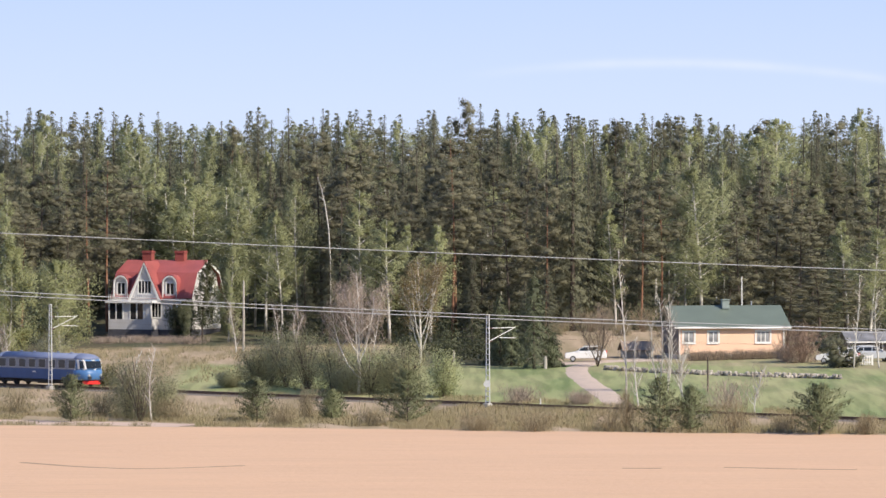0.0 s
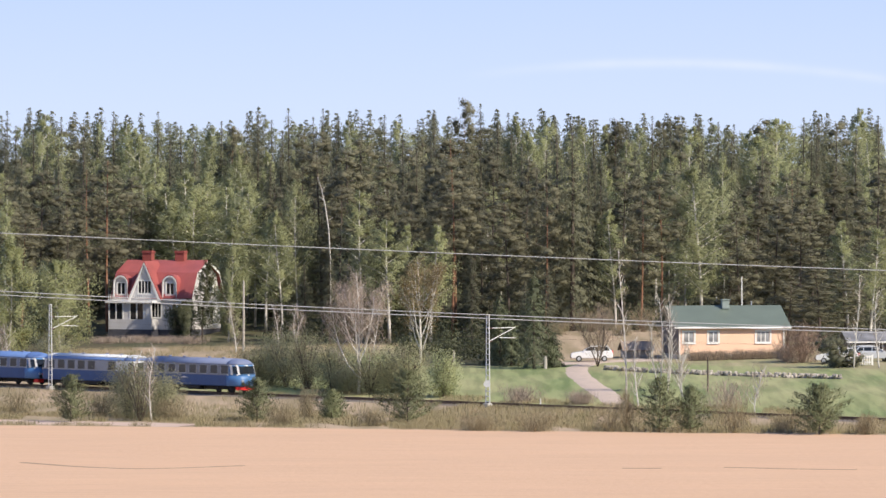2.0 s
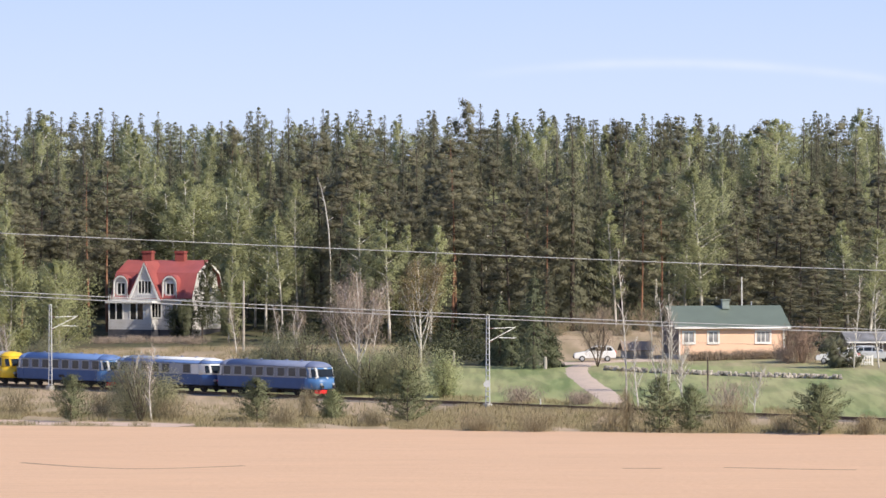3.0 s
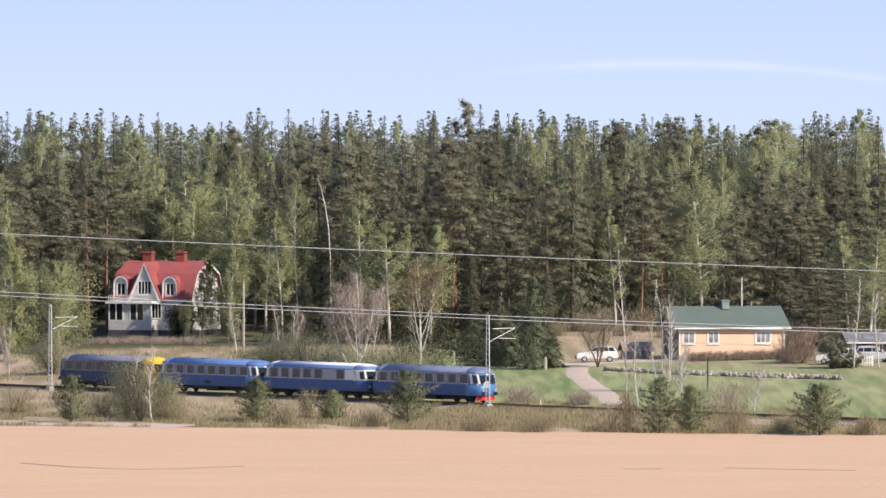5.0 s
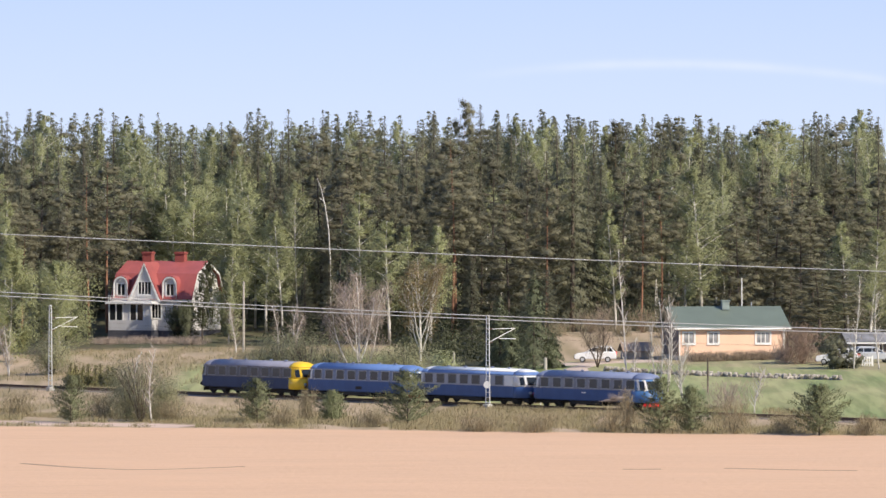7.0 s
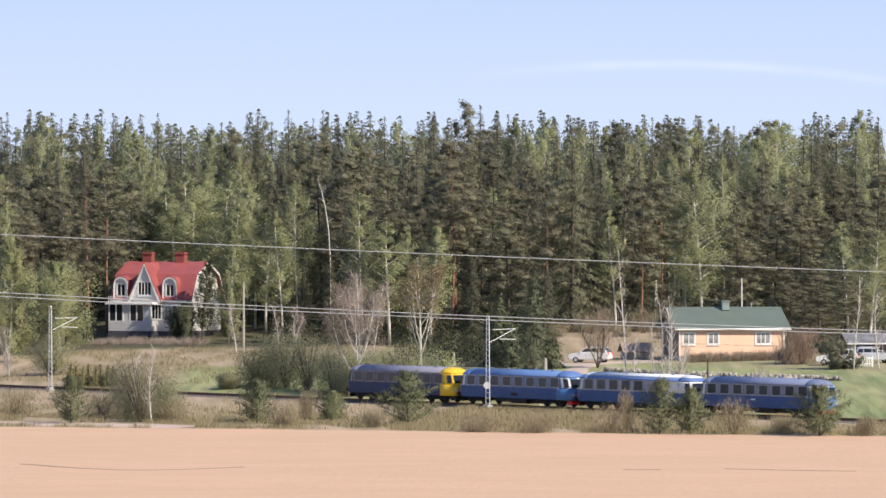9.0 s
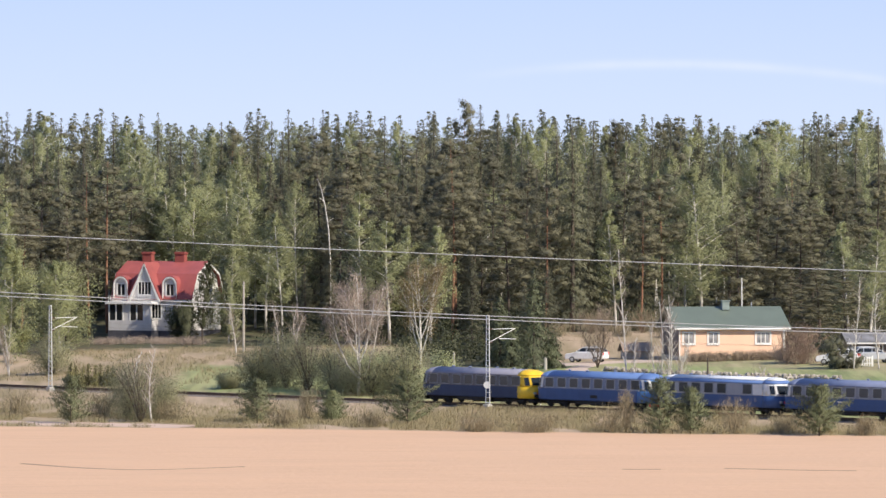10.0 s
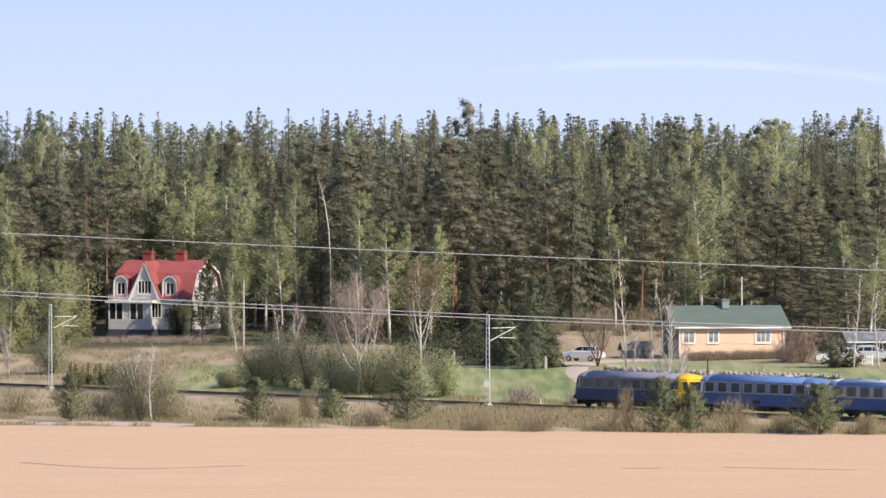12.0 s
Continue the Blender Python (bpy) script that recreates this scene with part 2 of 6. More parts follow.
def ground_material():
    m = bpy.data.materials.new("ground")
    m.use_nodes = True
    n, l = m.node_tree.nodes, m.node_tree.links
    b = n["Principled BSDF"]
    b.inputs["Roughness"].default_value = 0.95
    co = n.new("ShaderNodeTexCoord")
    at = n.new("ShaderNodeVertexColor")
    at.layer_name = "zone"
    sep = n.new("ShaderNodeSeparateColor")
    l.new(at.outputs[0], sep.inputs[0])

    def noisy(scale, lo, hi, c0, c1, stretch=(1, 1, 1)):
        mp = n.new("ShaderNodeMapping")
        mp.inputs["Scale"].default_value = stretch
        l.new(co.outputs["Object"], mp.inputs[0])
        t = n.new("ShaderNodeTexNoise")
        t.inputs["Scale"].default_value, t.inputs["Detail"].default_value = scale, 8.0
        l.new(mp.outputs[0], t.inputs["Vector"])
        r = n.new("ShaderNodeMapRange")
        r.inputs[1].default_value, r.inputs[2].default_value = lo, hi
        l.new(t.outputs[0], r.inputs[0])
        x = n.new("ShaderNodeMix")
        x.data_type = "RGBA"
        x.inputs[6].default_value, x.inputs[7].default_value = (*c0, 1), (*c1, 1)
        l.new(r.outputs[0], x.inputs[0])
        return x.outputs[2]

    def blend(a, c, w):
        x = n.new("ShaderNodeMix")
        x.data_type = "RGBA"
        l.new(w, x.inputs[0]), l.new(a, x.inputs[6]), l.new(c, x.inputs[7])
        return x.outputs[2]

    def ragged(w):
        t = n.new("ShaderNodeTexNoise")
        t.inputs["Scale"].default_value, t.inputs["Detail"].default_value = 0.6, 6.0
        l.new(co.outputs["Object"], t.inputs["Vector"])
        a = n.new("ShaderNodeMath")
        l.new(w, a.inputs[0]), l.new(t.outputs[0], a.inputs[1])
        r = n.new("ShaderNodeMapRange")
        r.inputs[1].default_value, r.inputs[2].default_value = 0.75, 1.25
        l.new(a.outputs[0], r.inputs[0])
        return r.outputs[0]

    dry = noisy(0.5, 0.35, 0.65, (0.47, 0.35, 0.235), (0.29, 0.23, 0.13), (1.0, 0.12, 1))
    soil = noisy(0.08, 0.3, 0.7, (0.68, 0.44, 0.275), (0.62, 0.40, 0.25), (0.25, 1, 1))
    fleck = noisy(1.3, 0.4, 0.75, (0.70, 0.455, 0.285), (0.53, 0.345, 0.225), (0.10, 1, 1))
    half = n.new("ShaderNodeMix")
    half.data_type = "RGBA"
    half.inputs[0].default_value = 0.4
    l.new(soil, half.inputs[6]), l.new(fleck, half.inputs[7])
    soil = half.outputs[2]
    green = noisy(0.14, 0.35, 0.65, (0.17, 0.235, 0.078), (0.44, 0.39, 0.205), (1.6, 0.25, 1))
    tufts = noisy(0.9, 0.44, 0.6, (0.32, 0.345, 0.14), (0.14, 0.17, 0.055), (1.0, 0.07, 1))
    both = n.new("ShaderNodeMix")
    both.data_type = "RGBA"
    both.inputs[0].default_value = 0.5
    l.new(green, both.inputs[6]), l.new(tufts, both.inputs[7])
    green = both.outputs[2]
    litter = noisy(0.3, 0.35, 0.65, (0.10, 0.085, 0.045), (0.06, 0.07, 0.03))
    c = blend(dry, green, ragged(sep.outputs[1]))
    c = blend(c, litter, ragged(sep.outputs[2]))
    c = blend(c, soil, sep.outputs[0])
    l.new(c, b.inputs["Base Color"])
    bp = n.new("ShaderNodeBump")
    bp.inputs["Strength"].default_value, bp.inputs["Distance"].default_value = 0.6, 0.15
    t = n.new("ShaderNodeTexNoise")
    t.inputs["Scale"].default_value, t.inputs["Detail"].default_value = 1.5, 8.0
    l.new(co.outputs["Object"], t.inputs["Vector"]), l.new(t.outputs[0], bp.inputs["Height"]), l.new(bp.outputs[0], b.inputs["Normal"])
    return m


M["ground"] = ground_material()

# ---- shapes ----


def join(*shapes):
    """Several (verts, faces) as one."""
    v, f = [], []
    for sv, sf in shapes:
        k = len(v)
        v += [tuple(p) for p in sv]
        f += [tuple(i + k for i in face) for face in sf]
    return v, f


def box(x0, x1, y0, y1, z0, z1):
    v = [(x, y, z) for x in (x0, x1) for y in (y0, y1) for z in (z0, z1)]
    return v, [(0, 1, 3, 2), (4, 6, 7, 5), (0, 4, 5, 1), (2, 3, 7, 6), (0, 2, 6, 4), (1, 5, 7, 3)]


def tube(points, radii, n=6, caps=True):
    """A round bar through points."""
    pts = [Vector(p) for p in points]
    if isinstance(radii, (int, float)):
        radii = [radii] * len(pts)
    v, f = [], []
    for i, p in enumerate(pts):
        d = (pts[min(i + 1, len(pts) - 1)] - pts[max(i - 1, 0)]).normalized()
        a = d.cross(Vector((0.0, 0.0, 1.0)) if abs(d.z) < 0.9 else Vector((1.0, 0.0, 0.0))).normalized()
        b = d.cross(a)
        v += [tuple(p + (a * cos(2 * pi * k / n) + b * sin(2 * pi * k / n)) * radii[i]) for k in range(n)]
    for i in range(len(pts) - 1):
        f += [(i * n + k, i * n + (k + 1) % n, (i + 1) * n + (k + 1) % n, (i + 1) * n + k) for k in range(n)]
    if caps:
        f += [tuple(range(n))[::-1], tuple((len(pts) - 1) * n + k for k in range(n))]
    return v, f


def prism(outline, axis, a, b):
    """An outline of (p, q) pairs drawn out along an axis from a to b."""
    put = {"x": lambda p, q, r: (r, p, q), "y": lambda p, q, r: (p, r, q), "z": lambda p, q, r: (p, q, r)}[axis]
    n = len(outline)
    v = [put(p, q, a) for p, q in outline] + [put(p, q, b) for p, q in outline]
    return v, [tuple(range(n))[::-1], tuple(range(n, 2 * n))] + [(i, (i + 1) % n, n + (i + 1) % n, n + i) for i in range(n)]


def loft(rings, caps=True):
    n = len(rings[0])
    v = [p for r in rings for p in r]
    f = [(i * n + k, i * n + (k + 1) % n, (i + 1) * n + (k + 1) % n, (i + 1) * n + k) for i in range(len(rings) - 1) for k in range(n)]
    if caps:
        f += [tuple(range(n))[::-1], tuple((len(rings) - 1) * n + k for k in range(n))]
    return v, f


def slivers(centres, along, across):
    """Many small three-cornered blades."""
    c, u, w = (np.asarray(a, float) for a in (centres, along, across))
    v = np.stack([c - u + w, c - u - w, c + u], 1).reshape(-1, 3)
    f = np.arange(len(c) * 3).reshape(-1, 3)
    return v.tolist(), f.tolist()


def part(name, shape, material, parent=None, label="", m=None, bevel=0.0, smooth=False):
    """One mesh object under a thing or a part."""
    me = bpy.data.meshes.new(name)
    me.from_pydata(shape[0], [], shape[1])
    if bevel or smooth == "fix":
        bm = bmesh.new()
        bm.from_mesh(me)
        bmesh.ops.recalc_face_normals(bm, faces=bm.faces)
        if bevel:
            bmesh.ops.bevel(bm, geom=bm.edges[:], offset=bevel, segments=1, affect="EDGES", clamp_overlap=True)
        bm.to_mesh(me)
        bm.free()
    elif len(shape) == 2 and len(shape[1]) < 4000:
        bm = bmesh.new()
        bm.from_mesh(me)
        bmesh.ops.recalc_face_normals(bm, faces=bm.faces)
        bm.to_mesh(me)
        bm.free()
    me.materials.append(M[material])
    if len(shape) > 2:
        me.polygons.foreach_set("use_smooth", [True] * len(me.polygons))
        me.normals_split_custom_set(shape[2].tolist())
    if smooth:
        me.polygons.foreach_set("use_smooth", [True] * len(me.polygons))
    ob = new(name, me)
    ob.parent = parent
    if m is not None:
        ob.matrix_basis = m
    return tagged(ob, label)


def thing(name, m, label, category, group="", kind=""):
    ob = new(name)
    ob.matrix_basis = m
    ob.empty_display_size = 0.2
    return tagged(ob, label, category, group, kind)


# ---- the lie of the land: field, railway, meadow, wooded hill ----
TURN = radians(48.0)
TX, TY = 0.9, 590.0
TDIR = Vector((cos(TURN), -sin(TURN), 0.0))
TFAR = Vector((sin(TURN), cos(TURN), 0.0))


def behind(x, y):
    """Metres beyond the track, square to it (negative: on the field's side)."""
    return (x - TX) * TFAR.x + (y - TY) * TFAR.y


def edge_y(x):
    """The far edge of the ploughed field."""
    return 542.0 - x * 0.29


def step(a, b, t):
    t = min(1.0, max(0.0, (t - a) / (b - a)))
    return t * t * (3 - 2 * t)


def ground_z(x, y):
    d = behind(x, y)
    if y < 200:
        return -0.9 + 20.4 * step(215, -10, y)
    if d < 0:
        low = -0.9
        z = low + (-0.35 - low) * step(-10, -3.2, d)
    else:
        z = float(np.interp(d, (0, 4, 8, 22, 42, 66, 95), (-0.35, -0.35, -0.1, 0.95, 1.6, 2.35, 2.9)))
    hill = 15.0 * step(715, 900, y) + 0.02 * max(0.0, min(y, 1400) - 900)
    knoll = 1.5 * step(664, 698, y) * (1 - step(704, 724, y)) * step(8, 14, x) * (1 - step(24, 31, x))
    return z + hill + knoll + (0.12 * noise.noise(Vector((x * 0.07, y * 0.07, 0))) if abs(d) > 7 and y < 1400 else 0.0)


def on_ground(x, y, dz=0.0, rz=0.0):
    return pose(x, y, ground_z(x, y) + dz, 0, 0, rz)


def track(s, across=0.0, z=0.0):
    """A point s metres along the track, across metres to its far side, above the rail's head."""
    p = Vector((TX, TY, z)) + TDIR * s + TFAR * across
    return p


def build_ground():
    xs = np.unique(np.concatenate([np.linspace(-3000, -140, 12), np.linspace(-140, -64, 20), np.linspace(-64, 64, 110), np.linspace(64, 140, 20),
                                   np.linspace(140, 3000, 12)]))
    ys = np.unique(np.concatenate([np.linspace(-300, 400, 36), np.linspace(400, 500, 40), np.linspace(500, 730, 150), np.linspace(730, 960, 36),
                                   np.linspace(960, 4800, 14)]))
    v = [(x, y, ground_z(x, y)) for y in ys for x in xs]
    nx = len(xs)
    f = [(j * nx + i, j * nx + i + 1, (j + 1) * nx + i + 1, (j + 1) * nx + i) for j in range(len(ys) - 1) for i in range(nx - 1)]
    ob = tagged(part("ground", (v, f), "ground", smooth=True), "ploughed field, dry verge, green meadow and forest floor", "ground", kind="structure")
    att = ob.data.color_attributes.new("zone", "FLOAT_COLOR", "POINT")
    cols = np.zeros((len(v), 4), np.float32)
    cols[:, 3] = 1
    for k, (x, y, z) in enumerate(v):
        d = behind(x, y)
        cols[k, 0] = 1.0 - step(edge_y(x) - 1.0, edge_y(x) + 1.0, y) if y > 215 else 0.0
        knoll = step(9, 12, x) * (1 - step(25, 29, x))
        wood = step(700 + 8 * knoll, 722, y - 0.05 * abs(x))
        wood = max(wood, step(650, 656, y) * step(-4, 0, x) * (1 - step(10.5, 13, x)))
        cols[k, 2] = wood
        right = step(-22, -10, x)
        cols[k, 1] = step(3, 8, d) * (1 - wood) * (right * (1 - 0.5 * step(48, 60, d)) * (1 - knoll * step(655, 664, y)) + (1 - right) * (0.95 * (1 - step(28, 40, d)) * step(-33, -26, x)))
    att.data.foreach_set("color", cols.ravel())


build_ground()


def build_track():
    t = thing("railway_track", pose(0, 0, 0), "single railway track with rusty rails on grey-brown ballast", "railway track", kind="structure")
    a, b = -115.0, 125.0
    prof = ((-3.1, -0.75), (-1.75, -0.22), (1.75, -0.22), (3.1, -0.75))
    rings = [[tuple(track(s, u, z + 0.03 * noise.noise(Vector((s, u * 3, 0))))) for u, z in prof] for s in np.arange(a, b, 1.0)]
    part("ballast", loft(rings), "ballast", t)
    rail = ((-0.07, -0.17), (0.07, -0.17), (0.07, -0.15), (0.015, -0.12), (0.015, -0.045), (0.036, -0.03), (0.036, 0.0), (-0.036, 0.0), (-0.036, -0.03),
            (-0.015, -0.045), (-0.015, -0.12), (-0.07, -0.15))
    for side in (-0.798, 0.798):
        part("rail", loft([[tuple(track(s, side + u, z)) for u, z in rail] for s in (a, b)]), "rail_steel", t)
    first = part("sleeper", box(-0.13, 0.13, -1.3, 1.3, -0.35, -0.172), "sleeper", t)
    yaw = -48.0
    for k in range(280):
        p = track(-85 + k * 0.61)
        o = first if k == 0 else new("sleeper", first.data)
        o.parent = t
        o.matrix_basis = pose(p.x, p.y, 0, 0, 0, yaw)


build_track()

# ---- trees ----
rng = np.random.default_rng(7)


def unit(n):
    a = rng.normal(size=(n, 3))
    return a / np.linalg.norm(a, axis=1)[:, None]


def spread(n):
    """A soft scatter with no strays."""
    return np.clip(rng.normal(size=(n, 3)), -1.7, 1.7)


def blades(centres, length, width, lean=None, droop=0.0, out=None, size=None):
    """Blades of random turn round centres; lean: mean direction of their length; out: which way each faces, for soft shading."""
    n = len(centres)
    u = unit(n)
    if lean is not None:
        u = u * 0.55 + np.asarray(lean)
    u[:, 2] -= droop
    u /= np.linalg.norm(u, axis=1)[:, None]
    w = np.cross(u, unit(n))
    w /= np.linalg.norm(w, axis=1)[:, None]
    k = rng.uniform(0.6, 1.3, (n, 1))
    if size is not None:
        k = k * np.asarray(size)[:, None]
    if out is not None:
        out = np.asarray(out) + unit(n) * 0.2 + (0, 0, 0.15)
        out /= np.linalg.norm(out, axis=1)[:, None] + 1e-9
        flip = np.sum(np.cross(u, w) * out, 1) < 0
        w[flip] *= -1
        return *slivers(centres, u * length * k, w * width * k), np.repeat(out, 3, 0)
    return slivers(centres, u * length * k, w * width * k)


def bent_stem(h, r, sway, n=7, z0=-0.3):
    """A tapering trunk's points and radii."""
    ph = rng.uniform(0, 6, 2)
    pts = [(sway * sin(ph[0] + 2.2 * t) * t, sway * sin(ph[1] + 1.7 * t) * t, z0 + (h - z0) * t) for t in np.linspace(0, 1, n)]
    return pts, [r * (1 - 0.93 * t) + 0.012 for t in np.linspace(0, 1, n)]


def along(pts, t):
    k = min(int(t * (len(pts) - 1)), len(pts) - 2)
    f = t * (len(pts) - 1) - k
    return np.array(pts[k]) * (1 - f) + np.array(pts[k + 1]) * f


ICO = bmesh.new()
bmesh.ops.create_icosphere(ICO, subdivisions=1, radius=1.0)
ICO_V = np.array([v.co[:] for v in ICO.verts])
ICO_F = np.array([[v.index for v in f.verts] for f in ICO.faces])
ICO.free()


def tufts(centres, radii, out, rough=0.3):
    """Lumpy cushions of packed needles: one small uneven closed form at each centre, facing out."""
    c, r, o = np.asarray(centres), np.asarray(radii), np.asarray(out)
    n, k = len(c), len(ICO_V)
    lump = 1 + rng.normal(size=(n, k, 1)) * rough
    v = ICO_V[None] * lump * r[:, None, :] + c[:, None, :]
    nrm = ICO_V[None] / r[:, None, :]
    nrm = nrm / np.linalg.norm(nrm, axis=2, keepdims=True) + o[:, None, :] * 0.6 + rng.normal(size=(n, k, 3)) * 0.12
    nrm /= np.linalg.norm(nrm, axis=2, keepdims=True)
    f = ICO_F[None] + (np.arange(n) * k)[:, None, None]
    return v.reshape(-1, 3).tolist(), f.reshape(-1, 3).tolist(), nrm[:, ICO_F.ravel()].reshape(-1, 3)


def merge(a, b):
    """Two (verts, faces, corner normals) as one."""
    v, f = join(a[:2], b[:2])
    return v, f, np.concatenate([a[2], b[2]])


def pine(h, bare, wide, n_limbs, per, leaf=0.135):
    """Scots pine: a bare reddish trunk, heavy uneven limbs that end in cushions of needles, a domed top."""
    pts, rad = bent_stem(h, 0.12 + h * 0.0025, 0.5)
    limbs, cs, outs, tc, tr, to = [], [], [], [], [], []
    for k in range(n_limbs):
        t = bare + (1 - bare) * (k + rng.random()) / n_limbs
        p = along(pts, min(t, 0.97))
        a = k * 2.4 + rng.normal() * 0.5
        q = (t - bare) / (1 - bare)
        reach = wide * min(1.0, 0.5 + 1.6 * q) * (1 - q ** 2.4) ** 0.8 * rng.uniform(0.65, 1.2) + 0.15
        d = np.array((cos(a), sin(a), 0.05 + 0.35 * q))
        e = p + d * reach
        limbs.append(tube([p, (p + e) / 2 + (0, 0, -0.12), e], [0.06, 0.04, 0.015], 3, False))
        for f in ((0.5, 0.85, 1.05) if reach > 0.5 * wide else (0.75, 1.0) if reach > 0.9 else (0.9,)):
            c = p + d * reach * f + spread(1)[0] * np.array((0.28, 0.28, 0.2))
            w = rng.uniform(0.52, 0.95) * (0.7 + 0.35 * min(1.0, reach / wide))
            r = np.array((w, w, w * rng.uniform(0.55, 0.8)))
            o = np.array((d[0] * 0.45, d[1] * 0.45, 0.3))
            tc.append(c - (0, 0, 0.1)), tr.append(r * 0.55), to.append(o)
            m = int(per * w / 0.65)
            u = spread(m) * 0.62
            cs.append(c + u * r)
            outs.append(u * (0.6, 0.6, 1.1) + o)
    foliage = merge(tufts(tc, tr, to), blades(np.concatenate(cs), leaf, leaf * 0.34, droop=-0.4, out=np.concatenate(outs)))
    return tube(pts, rad, 6), foliage, join(*limbs)


def spruce(h, wide, rows, per, leaf=0.145):
    """Norway spruce: a pointed spire of drooping boughs down to the ground."""
    pts, rad = bent_stem(h, 0.16 + h * 0.004, 0.1)
    cs, ls, os_, ks = [], [], [], []
    for k in range(rows):
        t = 0.07 + 0.925 * (k / (rows - 1)) ** 0.8
        n = int(8 - 3 * t)
        for j in range(n):
            a = j * 2 * pi / n + k * 1.3 + rng.normal() * 0.3
            reach = wide * (1 - t) ** 0.68 * rng.uniform(0.62, 1.18) + 0.10
            m = max(6, int(per * reach / wide))
            f = rng.random((m, 1)) ** 0.6
            d = np.array((cos(a), sin(a), 0.0))
            c = along(pts, min(0.995, t + rng.uniform(-0.5, 0.5) * 0.95 / rows)) + d * reach * f + np.array((0, 0, -0.36)) * reach * f ** 2 + spread(m) * np.array((0.17, 0.17, 0.09)) * min(1.0, 0.2 + reach)
            cs.append(c)
            ks.append(np.full(m, min(1.0, 0.5 + 0.6 * reach)))
            ls.append(np.repeat(np.array([[d[0] * 0.5, d[1] * 0.5, -0.75]]), m, 0))
            os_.append(d * (0.25 + f) + np.array((0, 0, 0.45)))
    return tube(pts, rad, 6), blades(np.concatenate(cs), leaf, leaf * 0.33, lean=np.concatenate(ls), out=np.concatenate(os_), size=np.concatenate(ks))


def birch(h, wide, n_limbs, per, low=0.25, stems=1, leaf=0.125, fan=0.0):
    """Birch: one or more white stems, rising limbs, an airy crown of hanging twigs with small leaves, narrow at the top."""
    wood, cs, outs = [], [], []
    for s in range(stems):
        pts, rad = bent_stem(h * rng.uniform(0.88, 1.0), 0.085 + h * 0.0028, 0.8)
        if fan:
            a = s * 2 * pi / stems + rng.random()
            pts = [(x + fan * cos(a) * (z / h) * h * 0.2, y + fan * sin(a) * (z / h) * h * 0.2, z) for x, y, z in pts]
        wood.append(tube(pts, rad, 6))
        for k in range(n_limbs):
            t = low + (0.99 - low) * (k + rng.random()) / n_limbs
            p = along(pts, t)
            a = k * 2.4 + rng.normal() * 0.4
            q = (t - low) / (1 - low)
            reach = (wide * (0.3 + 0.7 * sin(pi * min(1.0, 0.2 + 0.8 * q))) * (1 - 0.8 * q ** 4) + 0.2) * rng.uniform(0.6, 1.1)
            d = np.array((cos(a), sin(a), 0.9))
            e = p + d * reach * np.array((1, 1, 0.9))
            wood.append(tube([p, p + (e - p) * 0.5 + (0, 0, 0.15), e], [0.04, 0.024, 0.01], 3, False))
            m = int(per * rng.uniform(0.7, 1.3) * (0.35 + 0.65 * min(1.0, reach / wide)))
            f = rng.uniform(0.2, 1.15, (m, 1))
            c = p + (e - p) * f + spread(m) * np.array((0.36, 0.36, 0.6)) * (0.22 + 0.22 * min(wide, reach)) - np.array((0, 0, 0.5)) * f ** 3 * reach * rng.random((m, 1))
            cs.append(c)
            outs.append((c - along(pts, t)) * (0.5, 0.5, 0.3) + (0, 0, 0.25))
    return join(*wood), blades(np.concatenate(cs), leaf, leaf * 0.42, droop=0.7, out=np.concatenate(outs))


def bare_birch(h, stems, n_limbs, per, fan, wide=1.6, stout=1.0):
    """Leafless birch: white stems, limbs, and a haze of fine twigs."""
    wood, cs = [], []
    for s in range(stems):
        pts, rad = bent_stem(h * rng.uniform(0.7, 1.0), 0.062 + h * 0.0026, 0.8)
        a0 = s * 2 * pi / max(1, stems) + rng.random()
        pts = [(x + fan * cos(a0) * z / h * h * 0.2, y + fan * sin(a0) * z / h * h * 0.2, z) for x, y, z in pts]
        wood.append(tube(pts, rad, 6))
        for k in range(n_limbs):
            t = 0.18 + 0.78 * (k + rng.random()) / n_limbs
            p = along(pts, t)
            a = rng.random() * 6.28
            reach = wide * (1.1 - 0.6 * t) * rng.uniform(0.6, 1.2)
            e = p + np.array((cos(a) * 0.75, sin(a) * 0.75, 1.1)) * reach
            wood.append(tube([p, (p + e) / 2 + (0, 0, -0.08 * reach), e], [0.03 * stout, 0.02 * stout, 0.009 * stout], 3, False))
            if per:
                f = rng.uniform(0.3, 1.2, (per, 1))
                cs.append(p + (e - p) * f + rng.normal(size=(per, 3)) * 0.22 * wide)
    c = np.concatenate(cs) if cs else np.zeros((1, 3)) + (0, 0, h * 0.7)
    up = np.repeat(np.array([[0.0, 0.0, 0.9]]), len(c), 0)
    return join(*wood), blades(c, 0.38, 0.011, lean=up)


